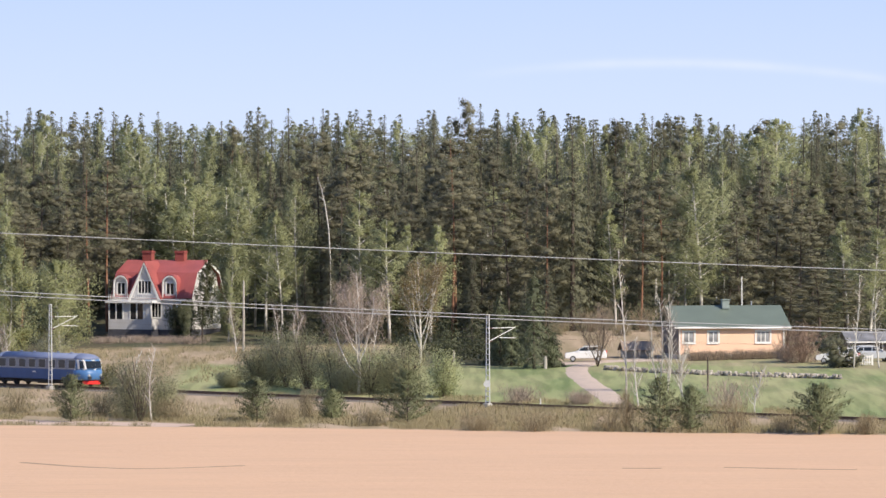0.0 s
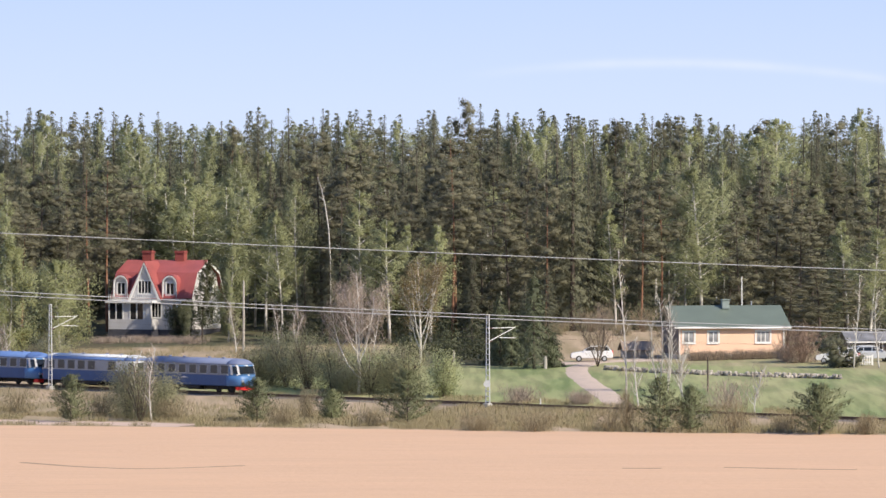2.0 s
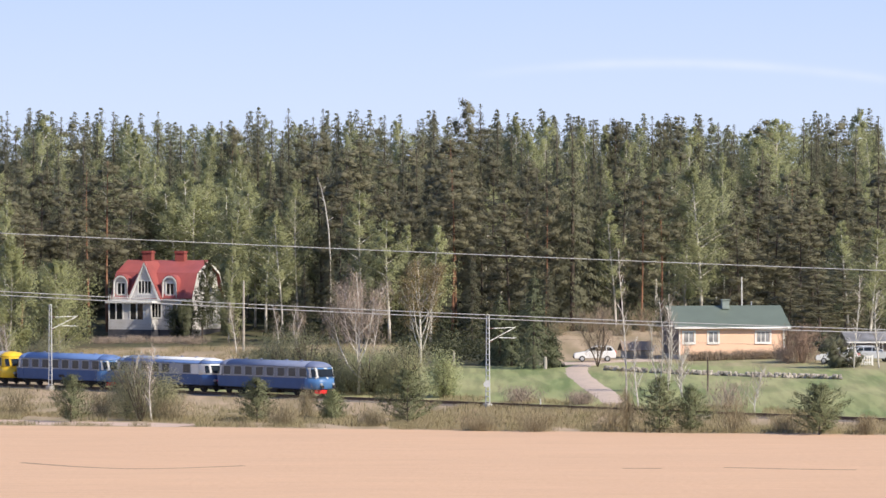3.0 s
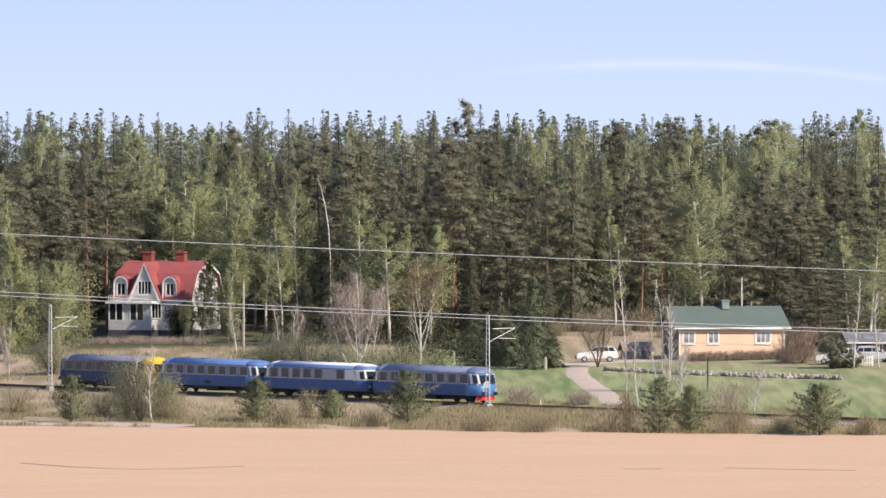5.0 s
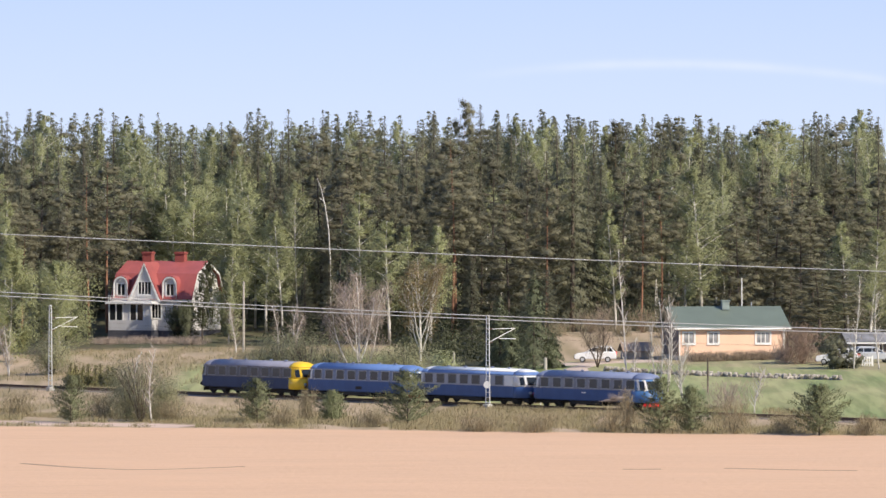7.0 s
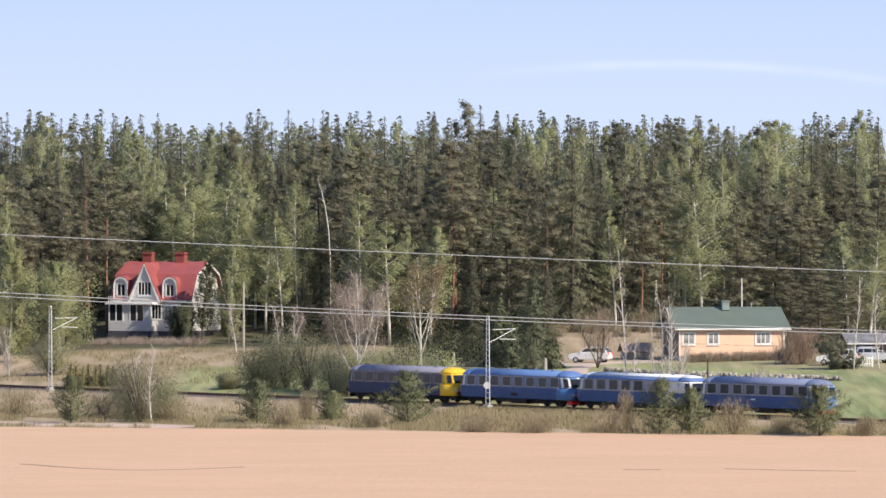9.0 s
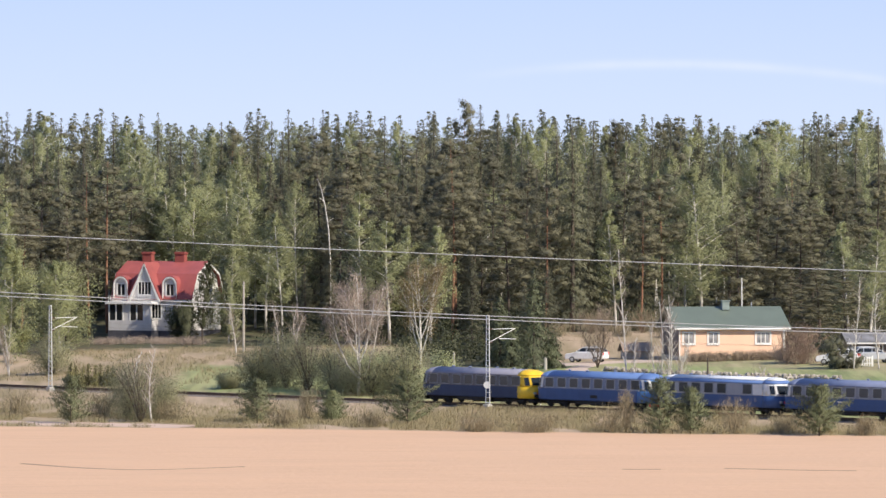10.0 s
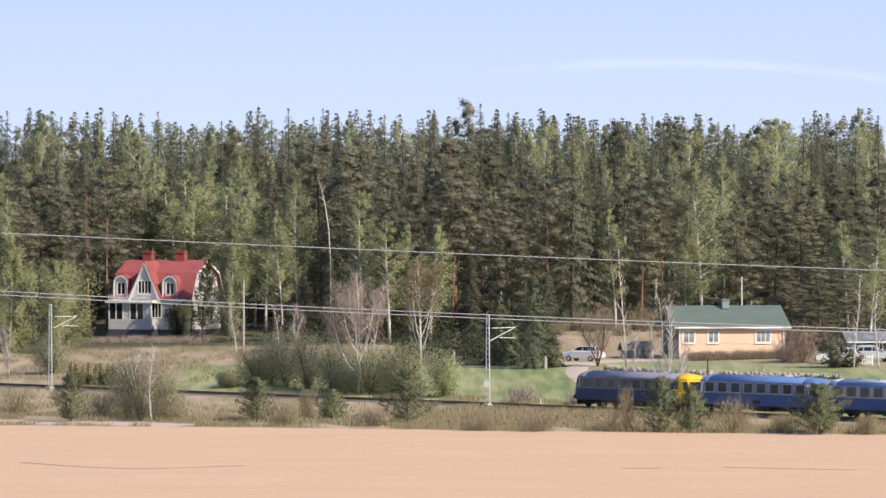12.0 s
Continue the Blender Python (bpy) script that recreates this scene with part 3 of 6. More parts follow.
def forked_birch(h, wide, forks, per, blade=(0.34, 0.013), up=0.9):
    """A birch whose white trunk forks low into bowed, rising limbs under an oval haze of fine twigs."""
    trunk, rad = bent_stem(h, 0.17, 0.3)
    wood, cs = [tube(trunk, rad, 7)], []
    for k in range(forks):
        t = 0.10 + 0.5 * (k + rng.random() * 0.6) / forks
        p = along(trunk, t)
        a = k * 2.4 + rng.normal() * 0.3
        r = wide * rng.uniform(0.6, 1.0) * (1 - 0.35 * t)
        top = min(h * 0.97, p[2] + (h - p[2]) * rng.uniform(0.55, 0.92))
        d = np.array((cos(a), sin(a), 0.0))
        limb = [p + d * r * f + np.array((0, 0, (top - p[2]) * g)) for f, g in ((0, 0), (0.42, 0.2), (0.75, 0.48), (0.95, 0.78), (1.0, 1.0))]
        wood.append(tube(limb, [0.085, 0.07, 0.052, 0.034, 0.012], 5))
        for j in range(9):
            u = 0.25 + 0.73 * (j + rng.random()) / 9
            q = along(limb, min(u, 0.99))
            b = a + rng.normal() * 1.3
            reach = wide * 0.5 * (1.15 - u) * rng.uniform(0.6, 1.2) + 0.25
            e = q + np.array((cos(b), sin(b), 1.15)) * reach
            wood.append(tube([q, (q + e) / 2 + (0, 0, -0.06), e], [0.032, 0.022, 0.008], 3, False))
            f = rng.uniform(0.1, 1.35, (per, 1))
            cs.append(q + (e - q) * f + spread(per) * 0.3)
    for j in range(14):
        q = along(trunk, 0.45 + 0.53 * j / 14)
        b = rng.random() * 6.28
        e = q + np.array((cos(b), sin(b), 1.2)) * rng.uniform(0.4, 1.0)
        wood.append(tube([q, e], [0.03, 0.008], 3, False))
        cs.append(q + (e - q) * rng.uniform(0.1, 1.3, (per, 1)) + spread(per) * 0.3)
    c = np.concatenate(cs)
    return join(*wood), blades(c, blade[0], blade[1], lean=np.repeat(np.array([[0.0, 0.0, up]]), len(c), 0))


def dead_stem():
    """A dead birch: one bowed white stem with a few broken stubs."""
    pts = [(0, 0, -0.3), (0.15, 0, 5), (0.1, 0.1, 10), (-0.1, 0.1, 13.5), (-0.55, 0.0, 16.5), (-1.05, 0, 18.6), (-1.5, 0, 19.8)]
    stubs = [tube([along(pts, t), along(pts, t) + np.array((dx, 0, 0.5))], [0.05, 0.015], 4) for t, dx in ((0.55, 0.7), (0.7, -0.6), (0.8, 0.5))]
    twigs = np.array([along(pts, t) + rng.normal(size=3) * 0.15 for t in rng.uniform(0.5, 1.0, 30)])
    return join(tube(pts, [0.10, 0.10, 0.095, 0.085, 0.07, 0.045, 0.02], 6), *stubs), blades(twigs, 0.3, 0.012)


def shrub(h, wide, n, leaf, twiggy, lobes=6):
    """A bush of thin stems from the ground under an uneven cloud of leaves or twigs."""
    wood, cs = [], []
    for k in range(lobes):
        a, r = rng.random() * 6.28, wide * rng.uniform(0.15, 0.8)
        top = np.array((cos(a) * r, sin(a) * r, h * rng.uniform(0.68, 1.0) * (1 - 0.25 * (r / wide) ** 2)))
        wood.append(tube([(0.1 * cos(a), 0.1 * sin(a), -0.2), top * (0.45, 0.45, 0.55), top], [0.04, 0.03, 0.012], 4, False))
        m = n // lobes
        f = rng.uniform(0.12, 1.05, (m, 1))
        cs.append(top * np.concatenate([0.4 + 0.6 * f, 0.4 + 0.6 * f, f], 1) + spread(m) * np.array((wide * 0.3, wide * 0.3, h * 0.12)))
    c = np.concatenate(cs)
    c[:, 2] = np.abs(c[:, 2])
    mid = np.array((0, 0, h * 0.35))
    if twiggy:
        return join(*wood), blades(c, 0.30, 0.014, lean=np.repeat(np.array([[0, 0, 0.9]]), len(c), 0))
    return join(*wood), blades(c, leaf, leaf * 0.5, out=(c - mid) / max(h, wide) * 1.5)


def small_pine(h, wide, rows=10, per=26):
    """A young pine: whorls of rising boughs with tufts, needled to the ground."""
    pts, rad = bent_stem(h, 0.07, 0.15)
    wood, cs, ls, os_ = [tube(pts, rad, 5)], [], [], []
    for k in range(rows):
        t = 0.12 + 0.86 * k / rows
        for j in range(6):
            a = j * 1.05 + k * 0.5 + rng.normal() * 0.25
            reach = wide * min(1.0, 0.5 + 1.5 * t) * (1 - t ** 2.0) ** 0.85 * rng.uniform(0.5, 1.2)
            d = np.array((cos(a), sin(a), 0.40))
            p = along(pts, t)
            wood.append(tube([p, p + d * reach], [0.025, 0.01], 3, False))
            m = max(4, int(per * (0.35 + reach / wide)))
            f = rng.uniform(0.2, 1.05, (m, 1))
            cs.append(p + d * reach * f + rng.normal(size=(m, 3)) * 0.13)
            ls.append(np.repeat(np.array([[d[0] * 0.5, d[1] * 0.5, 0.6]]), m, 0))
            os_.append(d * (0.3 + f) + np.array((0, 0, 0.2)))
    return join(*wood), blades(np.concatenate(cs), 0.13, 0.028, lean=np.concatenate(ls), out=np.concatenate(os_))


def plant(name, shapes, bark, leaves, m, label, category, group="", crown="crown"):
    t = thing(name, m, label, category, group)
    part("trunk" if crown == "crown" else "stem", shapes[0], bark, t, smooth=True)
    part(crown, shapes[1], leaves, t)
    if len(shapes) > 2:
        tagged(part("bough_frame", shapes[2], "dark_bark", t), kind="stuff")
    return t


PROTO = {}


def grow(kind, variant, m, label="", group=""):
    """A tree of a kind and variant; the first of each is built, the rest are copies."""
    key = (kind, variant)
    if key not in PROTO:
        if kind == "pine":
            h, bare, wide, nl, per = ((20, 0.22, 3.0, 32, 86), (20, 0.34, 3.2, 29, 90), (20, 0.10, 2.8, 36, 80), (20, 0.50, 3.0, 26, 94))[variant]
            PROTO[key] = plant("pine_tree", pine(h, bare, wide, nl, per), "pine_bark" if variant in (1, 3) else "dark_bark", "pine_needles", m, "tall Scots pine with reddish trunk and dull green needles", "tree", "forest trees")
        elif kind == "spruce":
            h, wide, rows, per = ((20, 2.6, 34, 72), (20, 3.0, 34, 84), (20, 2.4, 36, 50), (20, 2.8, 32, 78))[variant]
            PROTO[key] = plant("spruce_tree", spruce(h, wide, rows, per), "dark_bark", "spruce_needles", m, "dark green spruce with drooping boughs", "tree", "forest trees")
        elif kind == "birch":
            h, wide, nl, per = ((20, 2.9, 36, 290), (20, 2.2, 32, 250), (20, 3.5, 38, 360), (20, 2.8, 34, 260))[variant]
            PROTO[key] = plant("birch_tree", birch(h, wide, nl, per), "birch_bark", "birch_leaves", m, "birch with white trunk and fresh light green leaves", "tree", "forest trees")
        t = PROTO[key]
    else:
        s = PROTO[key].scale
        t = copy_thing(PROTO[key], m @ Matrix.Diagonal((1 / s.x, 1 / s.y, 1 / s.z, 1)))
    return tagged(t, label, "", group)


def tree_at(kind, variant, x, y, h, girth=1.0, label="", group=""):
    k = h / 20.0
    m = on_ground(x, y, 0, rng.uniform(0, 360)) @ Matrix.Diagonal((k ** 0.5 * girth, k ** 0.5 * girth, k, 1))
    return grow(kind, variant, m, label, group)


def bearing(x, y):
    """How far to the side a place lies, -1 to 1 across the valley."""
    return x / (0.0747 * y)


# what grows where along the edge of the wood: share of (pine, spruce, birch)
MIXES = ((-0.70, (0.80, 0.10, 0.10)), (-0.45, (0.1, 0.05, 0.85)), (-0.30, (0.3, 0.25, 0.45)), (0.0, (0.5, 0.27, 0.23)), (0.20, (0.6, 0.3, 0.1)),
         (0.38, (0.15, 0.8, 0.05)), (0.52, (0.85, 0.1, 0.05)), (0.68, (0.3, 0.1, 0.6)), (0.88, (0.8, 0.15, 0.05)), (1.2, (0.45, 0.15, 0.4)))


def tier(x, y):
    """The height that a tree may have there: the wood rises in tiers up the hill."""
    lo = float(np.interp(y, (750, 765, 785, 810), (0.0015, 0.0040, 0.0080, 0.0108)))
    hi = float(np.interp(y, (750, 765, 785, 810), (0.0070, 0.0085, 0.0112, 0.0138)))
    return EYE_Z + (lo + (hi - lo) * rng.random() ** (1.4 if y > 780 else 1.0)) * y - ground_z(x, y)


def kind_at(x, y):
    b = bearing(x, y) + rng.normal() * 0.03
    share = next((s for e, s in MIXES if b < e), MIXES[-1][1])
    kind = ("pine", "spruce", "birch")[rng.choice(3, p=share)]
    if kind == "pine" and y > 750:
        kind = ("spruce", "birch", "pine")[rng.choice(3, p=(0.6, 0.25, 0.15))]
    return kind


# single trees of the forest's edge: (variant, x, y, height, girth)
EDGE = (
    ("pine", (
        (2, -53.3, 728, 20.2, 1.04), (0, -49.7, 733, 21.0, 1.00), (2, -46.1, 726, 18.9, 0.91), (1, -44.0, 738, 20.6, 0.87), (1, -42.0, 742, 21.4, 1.02),
        (0, -39.6, 754, 18.4, 0.90), (2, -37.5, 755, 15.9, 0.86), (3, -51.2, 722, 16.1, 0.87), (0, -47.7, 727, 14.7, 0.97), (2, -41.2, 748, 12.7, 1.15),
        (0, -55.9, 725, 19.5, 0.93),
    )),
    ("pine", (
        (0, -15.3, 752, 24.0, 0.96), (2, -12.2, 744, 22.4, 0.96), (0, -9.9, 748, 23.3, 0.92), (2, -6.6, 738, 21.1, 0.98), (2, -4.6, 752, 21.9, 0.88),
        (1, -0.8, 733, 20.3, 0.78), (3, 1.5, 730, 24.1, 0.97), (0, 6.0, 748, 22.1, 0.95), (0, 8.0, 712, 19.2, 1.01), (2, 10.4, 738, 21.3, 0.88),
        (1, 12.3, 711, 18.6, 0.75), (2, -12.9, 735, 18.2, 0.94), (2, -8.3, 728, 17.5, 0.85), (0, -20.8, 744, 17.7, 0.85), (2, 4.6, 726, 17.4, 0.95),
        (3, 1.1, 722, 20.7, 0.86), (0, -3.4, 724, 17.9, 0.83),
    )),
    ("pine", (
        (0, 21.8, 730, 21.6, 0.89), (3, 26.3, 716, 19.1, 0.88), (1, 23.8, 712, 17.0, 0.73), (2, 29.5, 745, 19.6, 0.92),
        (0, 37.9, 722, 19.3, 0.98), (2, 40.2, 715, 17.2, 1.10), (2, 43.1, 680, 9.6, 1.30), (0, 39.8, 686, 7.6, 1.25), (2, 46.4, 684, 9.0, 1.1), (0, 35.5, 708, 15.7, 0.86), (2, 35.6, 735, 16.7, 0.99), (0, 45.9, 735, 18.9, 0.96),
        (2, 49.2, 748, 19.4, 1.03), (2, 43.1, 712, 15.7, 0.98), (0, 54.3, 740, 19.9, 0.94), (2, 52.4, 748, 18.1, 1.01),
        (1, 43.3, 744, 19.7, 0.85),
    )),
    ("spruce", (
        (1, 13.7, 716, 24.3, 1.12), (1, 15.5, 712, 24.8, 1.18), (3, 17.6, 722, 21.2, 0.97), (0, 11.4, 724, 20.5, 0.91), (2, -3.3, 742, 22.5, 0.99),
        (0, -5.8, 728, 18.5, 0.80), (2, 3.9, 736, 18.7, 0.95), (0, 19.3, 722, 18.5, 0.90), (2, 42.9, 738, 18.8, 0.95), (0, 50.1, 735, 17.0, 0.96),
        (2, 40.5, 752, 21.9, 0.95), (0, -21.8, 752, 19.9, 0.85), (2, -32.1, 768, 21.1, 0.81), (2, -35.4, 768, 21.5, 0.86), (3, 51.8, 720, 12.3, 1.02),
    )),
    ("birch", (
        (0, -33.1, 757, 18.8, 1.20), (2, -29.4, 760, 18.7, 1.03), (0, -35.1, 754, 17.1, 0.96), (2, -31.0, 750, 17.0, 0.97), (3, -26.4, 741, 17.0, 1.13),
        (0, -23.6, 745, 18.5, 0.96), (3, -25.1, 756, 19.6, 0.95), (3, -40.5, 790, 22.1, 0.93), (0, -54.1, 790, 23.0, 0.92), (3, -50.5, 775, 20.9, 0.82),
        (2, -18.0, 738, 19.6, 0.62), (1, -19.7, 730, 17.2, 0.79), (1, -53.2, 720, 19.7, 0.73),
        (0, -27.9, 752, 17.2, 1.05), (2, -33.6, 751, 15.5, 0.95), (3, -22.0, 738, 15.8, 1.0), (0, -36.6, 757, 17.5, 1.0),
    )),
    ("birch", (
        (1, -9.7, 716, 20.1, 0.93), (1, -6.4, 712, 16.3, 1.11), (1, -3.9, 714, 15.6, 0.73), (1, -1.5, 712, 15.6, 0.97), 
        
    )),
    ("birch", (
        (2, 31.4, 718, 21.5, 1.11), (3, 29.8, 726, 19.1, 0.86), (1, 47.2, 690, 15.9, 0.85), (1, 49.4, 686, 14.9, 1.03), (0, 45.0, 792, 22.1, 1.21),
        (2, 42.4, 786, 21.0, 0.78), (3, 41.3, 795, 21.3, 0.89), (1, 20.8, 712, 16.2, 0.79),
    )),
    ("birch", (
        (1, -46.5, 792, 23.5, 0.59), (3, -42.2, 796, 22.5, 0.68), (3, -31.3, 794, 22.2, 0.75), (3, -28.7, 790, 22.5, 0.68), (3, -12.4, 796, 22.7, 0.74),
        (3, -5.2, 796, 22.6, 0.81), (3, 10.3, 794, 23.4, 0.79), (3, 13.7, 792, 23.4, 0.73), (1, 22.0, 790, 23.4, 0.51), (3, 19.4, 794, 22.2, 0.75),
        (3, 26.2, 796, 21.9, 0.76), (3, 33.1, 796, 21.8, 0.82), (0, 54.8, 792, 23.5, 0.70), (3, 57.3, 796, 22.6, 0.74), (3, 11.7, 788, 22.0, 0.75),
        (3, 16.1, 784, 22.4, 0.74),
    )),
    ("pine", (
        (3, 2.8, 788, 25.0, 0.54), (3, 23.0, 790, 22.1, 0.53), (0, 29.3, 794, 21.4, 0.49), (3, -28.0, 786, 21.5, 0.58), (0, -18.5, 778, 21.5, 0.71),
        (2, 31.3, 780, 21.4, 0.67),
    )),
)
# slender spruces that stand above the wood: (x, y, height, girth)
SPIRES = (
    (
        (-57.8, 788, 23.6, 0.60), (-51.0, 792, 22.3, 0.56), (-47.5, 785, 21.8, 0.56), (-43.8, 790, 23.2, 0.67), (-38.1, 793, 22.9, 0.61),
        (-34.7, 786, 21.7, 0.62), (-26.2, 792, 22.8, 0.55), (-24.6, 788, 23.0, 0.55), (-20.4, 786, 24.0, 0.71), (-17.2, 790, 22.5, 0.56),
        (-16.1, 794, 23.2, 0.61), (-7.8, 790, 22.7, 0.61), (28.0, 792, 22.4, 0.56), (30.2, 788, 22.3, 0.62), (36.6, 790, 21.8, 0.56),
        (47.8, 786, 22.8, 0.67), (49.9, 790, 22.2, 0.62), (-23.0, 796, 21.4, 0.64), (-10.9, 796, 21.6, 0.63),
    ),
    (
        (-1.2, 784, 24.0, 0.77), (5.0, 790, 24.2, 0.65), (7.2, 786, 22.3, 0.68), (17.1, 796, 21.9, 0.63), (20.0, 790, 22.1, 0.62),
        (24.5, 790, 21.8, 0.69), (34.2, 796, 21.4, 0.64), (38.8, 790, 21.5, 0.63), (52.4, 790, 21.6, 0.69), (57.9, 788, 22.8, 0.73),
        (-14.0, 798, 21.7, 0.64), (-3.3, 797, 21.3, 0.58), (8.8, 798, 22.1, 0.63), (-29.6, 790, 21.9, 0.69), (-41.4, 800, 19.9, 0.66),
        (-53.9, 782, 21.7, 0.68),
    ),
)


def build_forest():
    for kind, rows in EDGE:
        for variant, x, y, h, girth in rows:
            tree_at(kind, variant, x, y, h, girth * (1.4 if kind == "birch" else 1.2))
    for rows in SPIRES:
        for x, y, h, girth in rows:
            tree_at("spruce", 2, x, y, h, girth * 1.45)
    y = 755.0
    while y < 785:
        half = 0.0747 * y + 7
        x = -half + rng.uniform(0, 4)
        while x < half:
            px, py = x + rng.normal() * 1.2, y + rng.normal() * 2.0
            kind = kind_at(px, py)
            h = tier(px, py) * (0.92 if kind == "birch" else 1.0)
            if not (-43 < px < -24 and py < 762) and h > 5:
                tree_at(kind, int(rng.integers(0, 3 if kind == "pine" else 4)), px, py, h, rng.uniform(0.75, 1.05))
            x += 5.6 * rng.uniform(0.75, 1.25)
        y += 9.0
    protos = [("pine_needles", pine(16, 0.35, 2.2, 20, 46, 0.18)[1]), ("spruce_needles", spruce(16, 1.9, 28, 20, 0.22)[1]), ("birch_leaves", birch(16, 2.0, 22, 110)[1]),
              ("pine_needles", pine(16, 0.3, 2.4, 20, 46, 0.18)[1]), ("spruce_needles", spruce(16, 1.5, 28, 20, 0.22)[1])]
    protos = [(k, np.array(s[0])[np.array(s[1]).ravel()], s[2]) for k, s in protos]
    pile = {k: [] for k, _, _ in protos}
    faces = {k: [] for k, _, _ in protos}
    y = 808.0
    while y < 880:
        half = 0.0747 * y + 12
        x = -half
        while x < half:
            kind = kind_at(x, y)
            pick = {"pine": (0, 3), "spruce": (1, 4), "birch": (2, 2)}[kind][int(rng.integers(0, 2))]
            chance = rng.random()
            if 0.6 < bearing(x, y) < 0.82 and chance < 0.6:
                pick = 2
            elif chance < 0.25:
                pick = 4
            name, v, nrm = protos[pick]
            px, py = x + rng.normal(), y + rng.normal() * 3
            h = tier(px, py) * (0.93 if pick in (0, 3) else 1.0)
            a = rng.uniform(0, 6.28)
            r = np.array(((cos(a), -sin(a), 0), (sin(a), cos(a), 0), (0, 0, 1)))
            pile[name].append((v @ r.T) * (1.5, 1.5, h / 16.0) + (px, py, ground_z(px, py)))
            faces[name].append(nrm @ r.T)
            x += 3.1 * rng.uniform(0.7, 1.3)
        y += 16
    for name, kind in (("pine_needles", "pine"), ("spruce_needles", "spruce"), ("birch_leaves", "birch")):
        v = np.concatenate(pile[name])
        ob = part(kind + "_wood", (v.tolist(), np.arange(len(v)).reshape(-1, 3).tolist(), np.concatenate(faces[name])), name)
        tagged(ob, "distant " + kind + " trees on the hillside behind the forest edge", "forest", kind="stuff")


build_forest()

# ---- the railcars ----
RINGN = 7


def nose(xs, length, w, n=RINGN):
    """Half of a railcar's plan at one end: from its near side round to its far side."""
    out = []
    for k in range(-n, n + 1):
        a = k / n * pi / 2
        ca, sa = cos(a), abs(sin(a))
        out.append((xs + (length - xs) * ca ** 0.75, (1 if a > 0 else -1) * w * sa ** 0.5))
    return out


def end_x(z):
    return 8.22 - 0.40 * step(1.7, 3.2, z)


def slab(levels, x0, sign):
    """One end of the body from stacked plans (z, width, pull-in)."""
    rings = []
    for z, w, pull in levels:
        half = nose(6.3, end_x(z) - pull, w)
        rings.append([(sign * x, y, z) for x, y in half])
    return loft(rings)


LOWER = ((0.72, 1.38, 0.12), (0.80, 1.45, 0.02), (1.3, 1.47, 0.0), (1.84, 1.46, 0.0))
BAND = ((1.84, 1.455, 0.0), (2.4, 1.44, 0.0), (2.94, 1.41, 0.02))
ROOF_EDGE = ((2.94, 1.43, 0.0), (3.08, 1.38, 0.05), (3.26, 1.2, 0.22))
ROOF_TOP = ((3.262, 1.21, 0.21), (3.42, 0.85, 0.5), (3.52, 0.4, 0.85), (3.55, 0.05, 1.2))
ROOF = ((2.94, 1.43, 0.0), (3.08, 1.38, 0.05), (3.26, 1.2, 0.22), (3.42, 0.85, 0.5), (3.52, 0.4, 0.85), (3.55, 0.05, 1.2))


def middle(levels):
    return loft([[(-6.3, y, z) for z, w, _ in levels for y in (-w,)] + [(-6.3, y, z) for z, w, _ in levels[::-1] for y in (w,)],
                 [(6.3, y, z) for z, w, _ in levels for y in (-w,)] + [(6.3, y, z) for z, w, _ in levels[::-1] for y in (w,)]])


def nose_panel(k0, k1, z0, z1, sign, out=0.02, thick=0.03):
    """A curved panel on the rounded end, between two steps of its plan."""
    rings = []
    for k in np.linspace(k0, k1, 5):
        a = k / RINGN * pi / 2
        ca, sa = cos(a), abs(sin(a))
        col = []
        for z, o in ((z0, out), (z1, out), (z1, out - thick), (z0, out - thick)):
            x = 6.3 + (end_x(z) - 6.3 + o) * ca ** 0.75
            y = (1 if a > 0 else -1) * (1.45 + o) * sa ** 0.5
            col.append((sign * x, y, z))
        rings.append(col)
    return loft(rings)


PANE = box(-0.56, 0.56, -0.012, 0.012, -0.43, 0.43)
WFRAME = join(box(-0.62, 0.62, -0.02, 0.02, 0.43, 0.49), box(-0.62, 0.62, -0.02, 0.02, -0.49, -0.43), box(-0.62, -0.56, -0.02, 0.02, -0.43, 0.43),
              box(0.56, 0.62, -0.02, 0.02, -0.43, 0.43))
SHARED = {}


def shared(name, shape, material, parent, m, label=""):
    """A piece that shares its mesh with all others of that name and material."""
    key = (name, material, len(shape[0]))
    if key not in SHARED:
        ob = part(name, shape, material, parent, label, m)
        SHARED[key] = ob.data
        return ob
    ob = new(name, SHARED[key])
    ob.parent, ob.matrix_basis = parent, m
    return tagged(ob, label)


WHEELS = []


